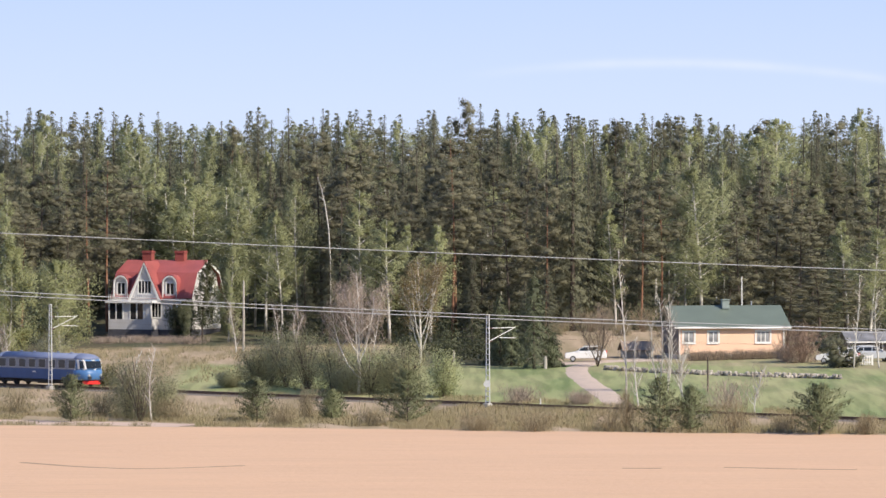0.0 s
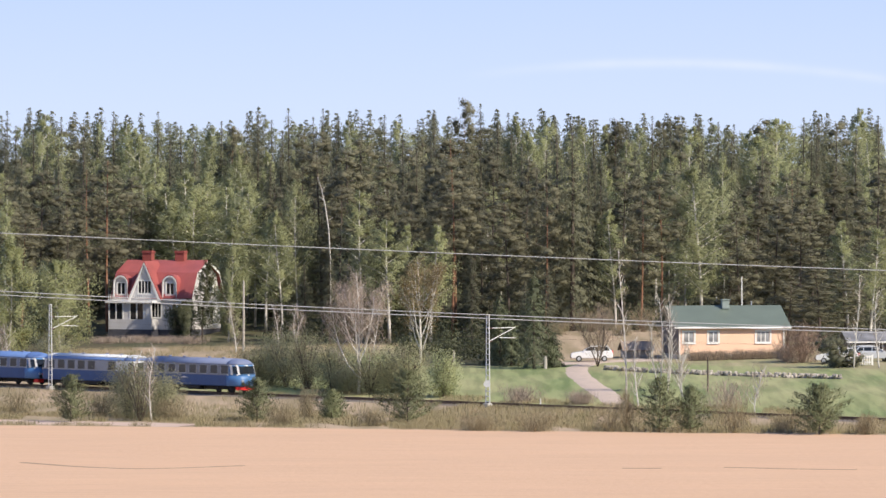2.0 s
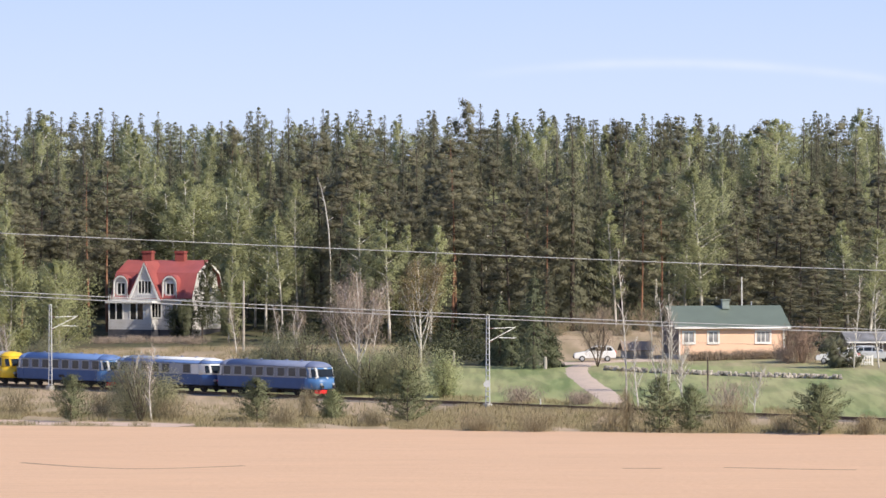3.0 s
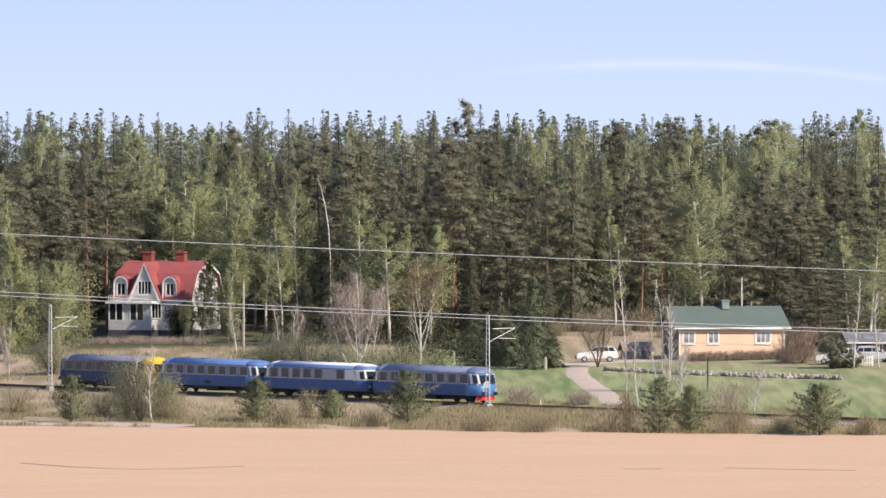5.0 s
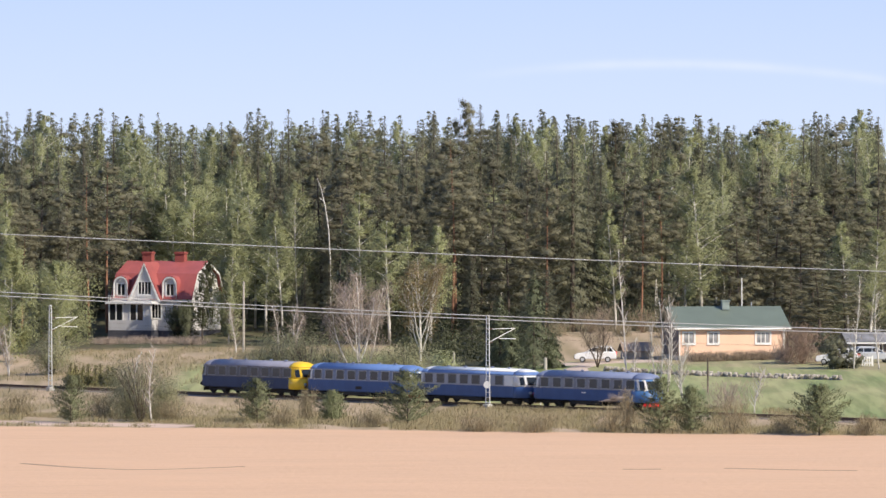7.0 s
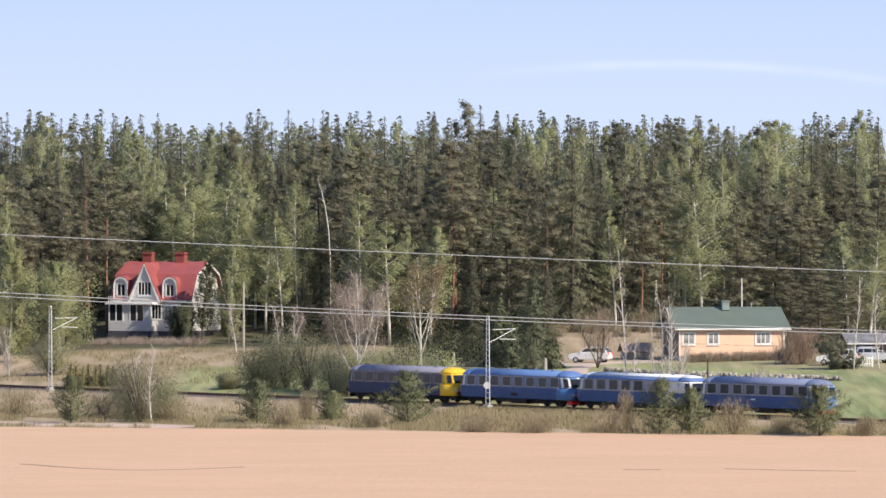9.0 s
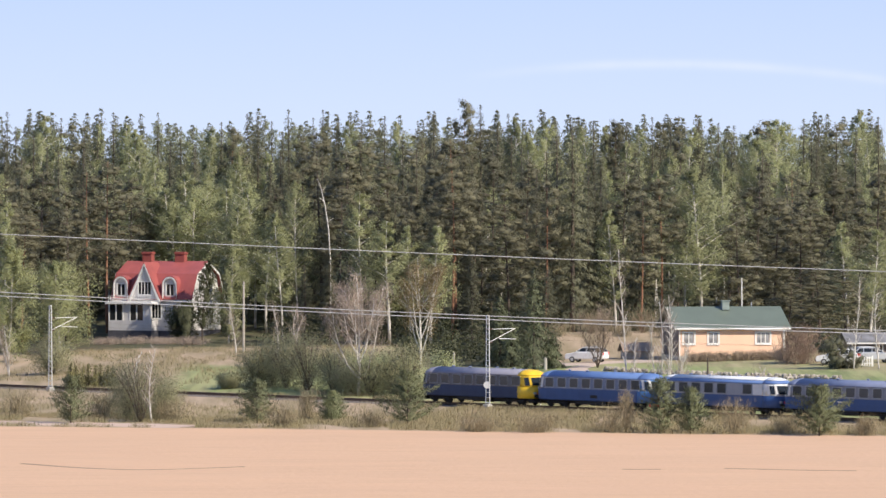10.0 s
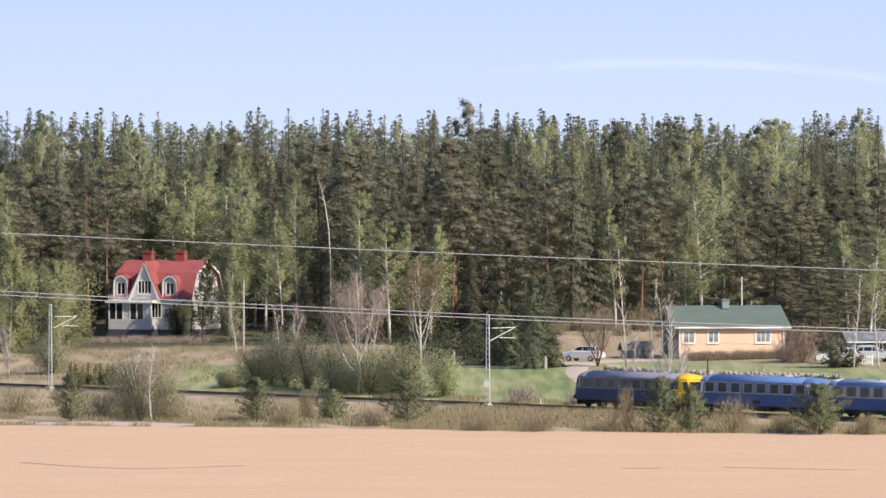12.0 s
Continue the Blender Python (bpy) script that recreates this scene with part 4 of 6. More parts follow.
def railcar(label, band, roof, front, front_band, apron, frame_paint, lit=range(8)):
    car = thing("railcar", pose(0, 0, 0), label, "railcar", "railcars of the train")
    paint_low = "dull_blue" if band == "band_dark" else "blue"
    part("lower_body", middle(LOWER), paint_low, car)
    part("window_band", middle(BAND), band, car)
    two_tone = roof == "roof_white"
    part("roof", middle(ROOF_TOP if two_tone else ROOF), roof, car, "white painted roof top" if two_tone else "", smooth=True)
    if two_tone:
        part("roof_edge", middle(ROOF_EDGE), "roof_blue", car, "blue painted roof edge", smooth=True)
    for sign, paint, bpaint, rpaint in ((1, front, front_band, front if front == "yellow" else roof), (-1, paint_low, band, roof)):
        name = "front_end" if sign > 0 else "rear_end"
        trim = "frame_grey" if frame_paint == "yellow" and sign < 0 else frame_paint
        part(name, slab(LOWER, 6.3, sign), paint, car, smooth=True)
        part(name + "_band", slab(BAND, 6.3, sign), bpaint, car, smooth=True)
        part(name + "_roof", slab(ROOF_TOP if two_tone else ROOF, 6.3, sign), rpaint, car, smooth=True)
        if two_tone:
            part(name + "_roof_edge", slab(ROOF_EDGE, 6.3, sign), "roof_blue", car, smooth=True)
        for k0, k1 in ((-4.95, -3.15), (-2.2, 2.2), (3.15, 4.95)):
            part("windscreen", nose_panel(k0, k1, 2.0, 2.78, sign), "glass", car)
        part("belt_trim", nose_panel(-6.8, 6.8, 1.80, 1.96, sign, 0.025), trim, car)
        part("brow_trim", nose_panel(-6.0, 6.0, 2.76, 2.92, sign, 0.025), trim, car)
        for k0, k1 in ((-5.8, -5.0), (-3.1, -2.25), (2.25, 3.1), (5.0, 5.8)):
            part("windscreen_pillar", nose_panel(k0, k1, 1.9, 2.82, sign, 0.022), trim, car)
        part("apron", nose_panel(-3.9, 3.9, 0.30, 0.66, sign, -0.1, 0.08), apron if sign > 0 else "under", car, "red snow plough apron" if apron == "red" and sign > 0 else "")
        for y in (-0.8, 0.8):
            part("headlight" if sign > 0 else "tail_light", tube([(sign * 8.0, y, 1.25), (sign * 8.24, y, 1.25)], [0.16, 0.13], 10), "steel" if sign > 0 else "red", car)
            part("buffer", join(tube([(sign * 7.9, y, 0.98), (sign * 8.35, y, 0.98)], 0.09, 8), tube([(sign * 8.33, y, 0.98), (sign * 8.4, y, 0.98)], 0.19, 10)), "under", car)
    for side in (-1, 1):
        for k in range(8):
            if k not in lit:
                continue
            x = -6.0 + k * 1.72
            m = pose(x, side * 1.447, 2.42, side * 1.6)
            shared("window", PANE, "car_glass", car, m)
            shared("window_frame", WFRAME, "frame_grey" if band not in ("band_blue", "band_grey") else "frame_pale", car, m)
        shared("door_panel", box(-0.42, 0.42, -0.012, 0.012, -0.5, 0.5), paint_low, car, pose(-6.75 + 13.5 * (side > 0), side * 1.462, 1.32))
        part("skirt_box", box(-2.6, 1.8, side * 1.2 - 0.12, side * 1.2 + 0.12, 0.38, 0.72), "under", car, bevel=0.03)
    for k in range(4):
        shared("roof_vent", join(tube([(0, 0, 0), (0, 0, 0.1)], 0.1, 8), tube([(0, 0, 0.1), (0, 0, 0.17)], [0.2, 0.14], 8)), "roof_grey", car, pose(-5 + k * 3.2, -0.35 if k % 2 else 0.35, 3.50))
    for side in (-1, 1):
        if band == "band_grey":
            part("number_bar", box(-0.75, -0.15, side * 1.478 - 0.006, side * 1.478 + 0.006, 1.45, 1.58), "white", car, "small pale lettering bar")
        if band == "band_pale":
            part("corner_panel", box(5.05, 6.32, side * 1.45 - 0.012, side * 1.45 + 0.012, 1.9, 2.9), "white", car, "white painted corner panel")
        if band == "band_blue":
            part("grille", box(-0.2, 0.75, side * 1.478 - 0.008, side * 1.478 + 0.008, 1.0, 1.3), "under", car, "dark ventilation grille")
    part("underframe", box(-7.6, 7.6, -0.9, 0.9, 0.55, 0.74), "under", car)
    part("fuel_tank", tube([(-1.6, 0.1, 0.5), (1.2, 0.1, 0.5)], 0.3, 10), "under", car)
    part("engine_block", box(2.0, 3.6, -0.7, 0.7, 0.3, 0.6), "under", car, bevel=0.05)
    wheelset = join(*[tube([(0, y * 0.70, 0), (0, y * 0.76, 0), (0, y * 0.76, 0), (0, y * 0.85, 0)], [0.45, 0.45, 0.41, 0.41], 16) for y in (-1, 1)], tube([(0, -0.9, 0), (0, 0.9, 0)], 0.07, 8),
                    *[box(-0.3, 0.3, y * 0.86 - 0.02, y * 0.86 + 0.02, -0.05, 0.05) for y in (-1, 1)])
    for bx in (-5.4, 5.4):
        part("bogie_frame", join(*[box(bx - 1.5, bx + 1.5, y - 0.07, y + 0.07, 0.36, 0.54) for y in (-1.0, 1.0)], box(bx - 0.25, bx + 0.25, -1.0, 1.0, 0.4, 0.56),
                                 *[box(bx + o - 0.15, bx + o + 0.15, y - 0.1, y + 0.1, 0.3, 0.6) for o in (-1.1, 1.1) for y in (-1.05, 1.05)]), "under", car, bevel=0.02)
        for o in (-1.1, 1.1):
            WHEELS.append((shared("wheelset", wheelset, "under", car, pose(bx + o, 0, 0.45)), bx + o))
    return car


CARS = [railcar("blue vintage railcar leading the train, grey band, red apron", "band_grey", "roof_grey", "sunlit_blue", "sunlit_blue", "red", "white"),
        # its red apron takes the dark underframe colour, to put shade on it
        railcar("blue railcar with pale grey band, white-topped roof and white front corner", "band_pale", "roof_white", "blue", "white", "under", "white", (0, 1, 2, 3, 4, 6)),
        railcar("all blue railcar with bright blue roof and white window trim", "band_blue", "roof_blue", "sunlit_blue", "sunlit_blue", "red", "white"),
        railcar("blue rearmost railcar with yellow front end and grey band", "band_dark", "roof_dull", "yellow", "yellow", "under", "yellow")]


# ---- overhead line of the railway ----
def catenary_mast(s):
    p = track(s, -3.0)
    g = ground_z(p.x, p.y)
    t = thing("catenary_mast", pose(p.x, p.y, g, 0, 0, -48), "pale lattice steel mast of the railway's overhead line", "mast", "overhead line masts")
    H = 8.75 - g
    part("footing", prism([(-0.35, -0.35), (0.35, -0.35), (0.35, 0.35), (-0.35, 0.35)], "z", -0.3, 0.45), "concrete", t, bevel=0.04)
    for x in (-0.29, 0.29):
        part("chord", tube([(x, 0, 0.4), (x * 0.62, 0, H)], 0.05, 6), "mast", t)
    n = 17
    for k in range(n):
        z = 0.6 + k * (H - 0.8) / (n - 1)
        w = 0.29 - 0.11 * z / H
        part("rung", box(-w, w, -0.03, 0.03, z - 0.04, z + 0.04), "mast", t)
    part("cap", box(-0.14, 0.14, -0.1, 0.1, H - 0.02, H + 0.08), "mast", t)
    zt = 7.45 - g
    part("top_tube", tube([(0, 0.05, zt), (0, 3.7, zt + 0.05)], 0.036, 6), "mast", t)
    part("stay", tube([(0, 0.1, zt - 1.3), (0, 3.5, zt)], 0.034, 6), "mast", t)
    part("registration_arm", tube([(0, 1.5, zt - 0.92), (0, 3.75, zt - 1.0)], 0.038, 6), "mast", t)
    for z in (zt, zt - 1.3):
        part("insulator", tube([(0, 0.1, z), (0, 0.3, z + 0.01), (0, 0.3, z + 0.01), (0, 0.6, z + 0.02)], [0.09, 0.09, 0.06, 0.06], 8), "dark_brown", t)
    return t


for k, s in enumerate((-60.65, 8.55)):
    t = catenary_mast(s)
    if k == 1:
        part("round_sign", tube([(0.0, -0.10, 2.35), (0.05, -0.17, 2.35)], 0.34, 18), "white", t, "round white sign")

# ---- houses ----


def window(parent, m, w, h, bars=1, name="window", trim="white", deep=0.06, glass="glass", edge=0.13):
    """A framed window: frame, panes, sill; in the wall's plane, outward is -y."""
    wn_ = part(name, join(box(-w / 2 - edge, w / 2 + edge, -deep, 0.03, h / 2, h / 2 + edge), box(-w / 2 - edge, w / 2 + edge, -deep, 0.03, -h / 2 - edge, -h / 2),
                          box(-w / 2 - edge, -w / 2, -deep, 0.03, -h / 2, h / 2), box(w / 2, w / 2 + edge, -deep, 0.03, -h / 2, h / 2)), trim, parent, m=m)
    for k in range(bars):
        x = -w / 2 + w * (k + 1) / (bars + 1)
        part("glazing_bar", box(x - 0.05, x + 0.05, -deep + 0.01, 0.02, -h / 2, h / 2), trim, wn_)
    for k in range(bars + 1):
        a, b = -w / 2 + w * k / (bars + 1) + 0.051, -w / 2 + w * (k + 1) / (bars + 1) - 0.051
        part("pane", box(a, b, -0.02, 0.0, -h / 2, h / 2), glass, wn_)
    part("sill", box(-w / 2 - edge, w / 2 + edge, -deep - 0.06, 0.0, -h / 2 - edge - 0.05, -h / 2 - edge - 0.002), trim, wn_)
    return wn_


def ribs(x0, x1, y0, z0, y1, z1, gap, lift=0.014):
    """Standing seams of a sheet-metal roof slope."""
    n = int((x1 - x0) / gap)
    d = Vector((0, y1 - y0, z1 - z0)).normalized()
    up = Vector((0, -d.z, d.y)) * (lift if d.y > 0 else -lift)
    return [loft([[(x - 0.015, y, z), (x + 0.015, y, z), (x + 0.015, y + up.y, z + up.z), (x - 0.015, y + up.y, z + up.z)] for y, z in ((y0, z0), (y1, z1))])
            for x in (x0 + (k + 0.5) * (x1 - x0) / n for k in range(n))]


def slope(x0, x1, y0, z0, y1, z1, thick=0.12):
    """One sloping roof sheet with thickness."""
    return loft([[(x, y0, z0), (x, y1, z1), (x, y1, z1 - thick), (x, y0, z0 - thick)] for x in (x0, x1)])


def yellow_house():
    z0 = 2.45
    t = thing("bungalow", pose(31.2, 661.1, z0, 0, 0, 12), "low peach-yellow bungalow with green metal roof behind a hedge", "house")
    W, D, H = 6.05, 4.0, 3.45
    part("plinth", box(-W + 0.05, W - 0.05, -D + 0.05, D - 0.05, -0.8, 0.35), "concrete", t)
    part("front_wall", box(-W, W, -D, -D + 0.25, 0.35, H), "peach", t)
    part("back_wall", box(-W, W, D - 0.25, D, 0.35, H), "peach", t)
    for s, paint in ((-1, "dark_boards"), (1, "peach")):
        part("gable_wall", prism([(-D + 0.25, 0.35), (D - 0.25, 0.35), (D - 0.25, H), (0, H + 1.95), (-D + 0.25, H)], "x", s * (W - 0.25), s * (W - 0.003)), paint, t,
             "grey-brown boarded gable" if s < 0 else "")
    for x, w in ((-4.95, 1.15), (-2.15, 1.05), (3.55, 1.5)):
        window(t, pose(x, -D, 2.28), w, 1.08, 1 if w < 1.3 else 2, glass="house_glass", edge=0.2)
    ov, e = 0.45, 0.6
    for s in (-1, 1):
        zr, ze = H + 2.25, H - 0.02
        sheet = part("roof_slope", slope(-W - e, W + e, s * (D + ov), ze, 0, zr), "green_roof", t)
        for rib in ribs(-W - e, W + e, s * (D + ov), ze + 0.003, 0, zr + 0.003, 0.55, 0.004):
            part("seam", rib, "green_roof", sheet)
        part("fascia", box(-W - e, W + e, s * (D + ov) - 0.02, s * (D + ov) + 0.02, ze - 0.17, ze - 0.03), "white", t)
    part("gutter", tube([(-W - e, -D - ov - 0.08, H - 0.16), (W + e, -D - ov - 0.08, H - 0.2)], 0.07, 8), "white", t)
    part("downpipe", tube([(W - 0.3, -D - ov - 0.06, H - 0.2), (W - 0.2, -D - 0.1, H - 0.7), (W - 0.2, -D - 0.1, 0.0)], 0.06, 8), "white", t)
    part("corner_board", box(-W - 0.02, -W + 0.14, -D - 0.02, -D - 0.003, 0.3, H), "white", t)
    part("corner_board", box(W - 0.14, W + 0.02, -D - 0.02, -D - 0.003, 0.3, H), "white", t)
    part("chimney", join(box(-0.4, 0.4, -0.35, 0.35, H + 1.9, H + 2.85), box(-0.5, 0.5, -0.45, 0.45, H + 2.85, H + 2.95)), "chimney_sheet", t, "sheet-clad grey-green chimney", m=pose(0.1, -0.6, 0))
    part("vent_pipe", tube([(3.3, 0.1, H + 2.1), (3.3, 0.1, H + 2.7)], 0.07, 8), "steel", t)


yellow_house()


def dormer(t, x, front, zb, zt, w, round_top):
    """A roof dormer: side cheeks, face with a window, and its own little roof."""
    if round_top:
        arc = [(-w / 2, zb)] + [(-w / 2 * cos(a), zt - 0.75 + 0.75 * sin(a)) for a in np.linspace(0, pi, 9)] + [(w / 2, zb)]
        hood = [(-w / 2 - 0.18, zb + 0.2)] + [(-(w / 2 + 0.18) * cos(a), zt - 0.75 + 0.95 * sin(a)) for a in np.linspace(0, pi, 9)] + [(w / 2 + 0.18, zb + 0.2)]
    else:
        arc = [(-w / 2, zb), (0, zt), (w / 2, zb)]
        hood = [(-w / 2 - 0.35, zb - 0.15), (0, zt + 0.35), (w / 2 + 0.35, zb - 0.15)]
    d = part("dormer", prism([(x + p, q) for p, q in arc], "y", front, front + 3.8), "house_white", t)
    outer, inner = hood, [(p * 0.93, q - 0.14) for p, q in hood]
    rings = [[(x + p, y, q) for p, q in outer] + [(x + p, y, q) for p, q in inner[::-1]] for y in (front - 0.25, front + 3.9)]
    part("dormer_roof", loft(rings), "red_roof", d)
    rings = [[(x + p, y, q - 0.02) for p, q in [(a * 0.95, b - 0.1) for a, b in hood]] + [(x + p, y, q - 0.02) for p, q in [(a * 0.85, b - 0.3) for a, b in hood][::-1]] for y in (front - 0.28, front - 0.05)]
    part("bargeboard", loft(rings), "white", d)
    return d


def white_house():
    z0 = 2.75
    t = thing("villa", pose(-34.2, 737.4, z0, 0, 0, -22), "old white wooden villa with red mansard roof and dormers", "house")
    W, D = 5.1, 4.65
    H = 5.1
    part("plinth", box(-W + 0.06, W - 0.06, -D + 0.06, D - 0.06, -0.8, 1.0), "dark_stone", t)
    part("front_wall", box(-W, W, -D, -D + 0.3, 1.0, H), "house_white", t)
    part("back_wall", box(-W, W, D - 0.3, D, 1.0, H), "house_white", t)
    prof = [(-D + 0.3, 1.0), (D - 0.3, 1.0), (D - 0.3, H + 0.1), (D - 1.5, H + 2.75), (0, H + 4.2), (-D + 1.5, H + 2.75), (-D + 0.3, H + 0.1)]
    for s in (-1, 1):
        part("gable_wall", prism(prof, "x", s * (W - 0.3), s * (W - 0.003)), "house_white", t)
    for s in (-1, 1):
        a, b, c = (s * (D + 0.35), H - 0.15), (s * (D - 1.35), H + 2.95), (0, H + 4.45)
        e = W + 0.45
        for name, lo_, hi_ in (("lower_roof", a, b), ("upper_roof", b, c)):
            sheet = part(name, slope(-e, e, *lo_, *hi_), "red_roof", t)
            for rib in ribs(-e, e, lo_[0], lo_[1] + 0.003, hi_[0], hi_[1] + 0.003, 0.6):
                part("seam", rib, "red_roof", sheet)
        for q in (-1, 1):
            part("bargeboard", join(*[loft([[(q * (e + 0.02), y + dy, z - dz) for dy, dz in ((0, 0.02), (0, 0.3), (0, 0.3), (0, 0.02))][:2] + [(q * (e - 0.04), y, z - 0.3), (q * (e - 0.04), y, z - 0.02)]
                                            for y, z in seg]) for seg in ((a, b), (b, c))]), "white", t)
    part("cornice", box(-W - 0.3, W + 0.3, -D - 0.3, -D - 0.003, H - 0.45, H - 0.17), "white", t)
    # dormers along the front
    d = dormer(t, -4.15, -D - 0.1, H - 0.1, H + 2.5, 1.7, True)
    window(d, pose(-4.15, -D - 0.1, H + 0.95), 1.0, 1.35, 1)
    d = dormer(t, -0.75, -D - 0.55, H - 0.2, H + 4.0, 4.0, False)
    window(d, pose(-0.75, -D - 0.55, H + 1.15), 1.7, 1.5, 3)
    d = dormer(t, 2.5, -D - 0.1, H - 0.1, H + 2.5, 1.7, True)
    window(d, pose(2.5, -D - 0.1, H + 0.95), 1.0, 1.35, 1)
    for x, w in ((-4.2, 1.4), (0.4, 1.6), (3.4, 1.2)):
        window(t, pose(x, -D, 3.4), w, 1.7, 3 if w > 1.5 else 1)
    for y, z in ((-1.9, 3.3), (1.9, 3.3), (-1.5, H + 1.35), (1.6, H + 1.35)):
        window(t, pose(W, y, z, 0, 0, 90), 1.0, 1.6, 1)
    part("attic_window", tube([(W - 0.02, 0, H + 3.05), (W + 0.05, 0, H + 3.05)], 0.3, 12), "glass", t)
    # glazed porch before the front
    part("porch_base", box(-5.0, 0.9, -D - 2.2, -D - 0.003, -0.6, 1.05), "dark_stone", t)
    part("porch_wall", box(-4.95, 0.85, -D - 2.15, -D - 0.003, 1.05, 2.3), "house_white", t)
    for k in range(7):
        x = -4.88 + k * 0.94
        part("porch_post", box(x - 0.08, x + 0.08, -D - 2.14, -D - 1.98, 2.3, 4.3), "white", t)
    for k in range(6):
        x = -4.41 + k * 0.94
        part("porch_pane" if k in (0, 1, 3, 4) else "porch_panel", box(x - 0.385, x + 0.385, -D - 2.08, -D - 2.04, 2.3, 4.25), "glass" if k in (0, 1, 3, 4) else "house_white", t)
    part("porch_roof", join(box(-5.25, 1.15, -D - 2.5, -D - 0.003, 4.3, 4.5), box(-5.1, 1.0, -D - 2.35, -D - 0.003, 4.5, 4.62)), "white", t)
    part("balcony_rail", join(*[box(-4.9 + k * 0.29, -4.84 + k * 0.29, -D - 2.3, -D - 2.25, 4.62, 5.25) for k in range(20)], box(-4.95, 0.9, -D - 2.32, -D - 2.22, 5.25, 5.33)), "white", t)
    for x, y in ((-2.75, 0.2), (1.75, 0.1)):
        part("chimney", join(box(x - 0.62, x + 0.62, y - 0.45, y + 0.45, H + 3.6, H + 5.6), box(x - 0.72, x + 0.72, y - 0.55, y + 0.55, H + 5.35, H + 5.5)), "brick", t)


white_house()


def outbuilding():
    z0 = 2.3
    t = thing("carport", pose(49.2, 655.5, z0, 0, 0, 6), "low dark outbuilding with a pale grey roof", "outbuilding")
    part("back_wall", box(-4.6, 5.0, 2.6, 2.8, -0.4, 2.0), "dark_boards", t)
    for s in (-4.6, 4.8):
        part("side_wall", box(s, s + 0.2, -2.6, 2.6, -0.4, 2.0), "dark_boards", t)
    part("front_wall", box(-1.0, 4.8, -2.6, -2.4, -0.4, 2.0), "dark_boards", t)
    window(t, pose(3.2, -2.6, 1.25), 1.0, 0.8, 1)
    for x in (-4.5, -1.1):
        part("post", box(x - 0.07, x + 0.07, -2.75, -2.61, -0.4, 2.05), "white", t)
    part("roof", join(slope(-5.2, 5.5, -3.3, 2.05, 0.2, 3.1), slope(-5.2, 5.5, 3.3, 2.05, 0.2, 3.1)), "shade_dappled_sheet", t)
    part("fascia", box(-5.2, 5.5, -3.34, -3.3, 1.9, 2.06), "white", t)


outbuilding()


def wood_shed():
    t = thing("shed", pose(21.6, 664.0, 2.4, 0, 0, 8), "small weathered brown shed with low roof", "shed")
    part("wall", box(-1.5, 1.5, -1.4, 1.4, -0.4, 0.8), "pale_wood", t)
    part("roof", join(slope(-1.8, 1.8, -1.8, 0.75, 0, 1.7), slope(-1.8, 1.8, 1.8, 0.75, 0, 1.7)), "brown_sheet", t)


wood_shed()


def garden_rail():
    x0, y0 = 44.3, 634.0
    t = thing("garden_railing", pose(x0, y0, ground_z(x0, y0), 0, 0, 6), "white wooden garden railing before the outbuilding", "railing")
    for z in (0.35, 0.95):
        part("rail", box(-1.6, 1.6, -0.03, 0.03, z, z + 0.12), "white", t)
    for k in range(13):
        x = -1.56 + k * 0.26
        part("picket", box(x - 0.055, x + 0.055, -0.055, -0.031, 0.1, 1.12), "white", t)
    for x in (-1.66, 0.0, 1.66):
        part("post", box(x - 0.06, x + 0.06, -0.02, 0.1, -0.3, 1.2), "white", t)


garden_rail()

# ---- cars ----


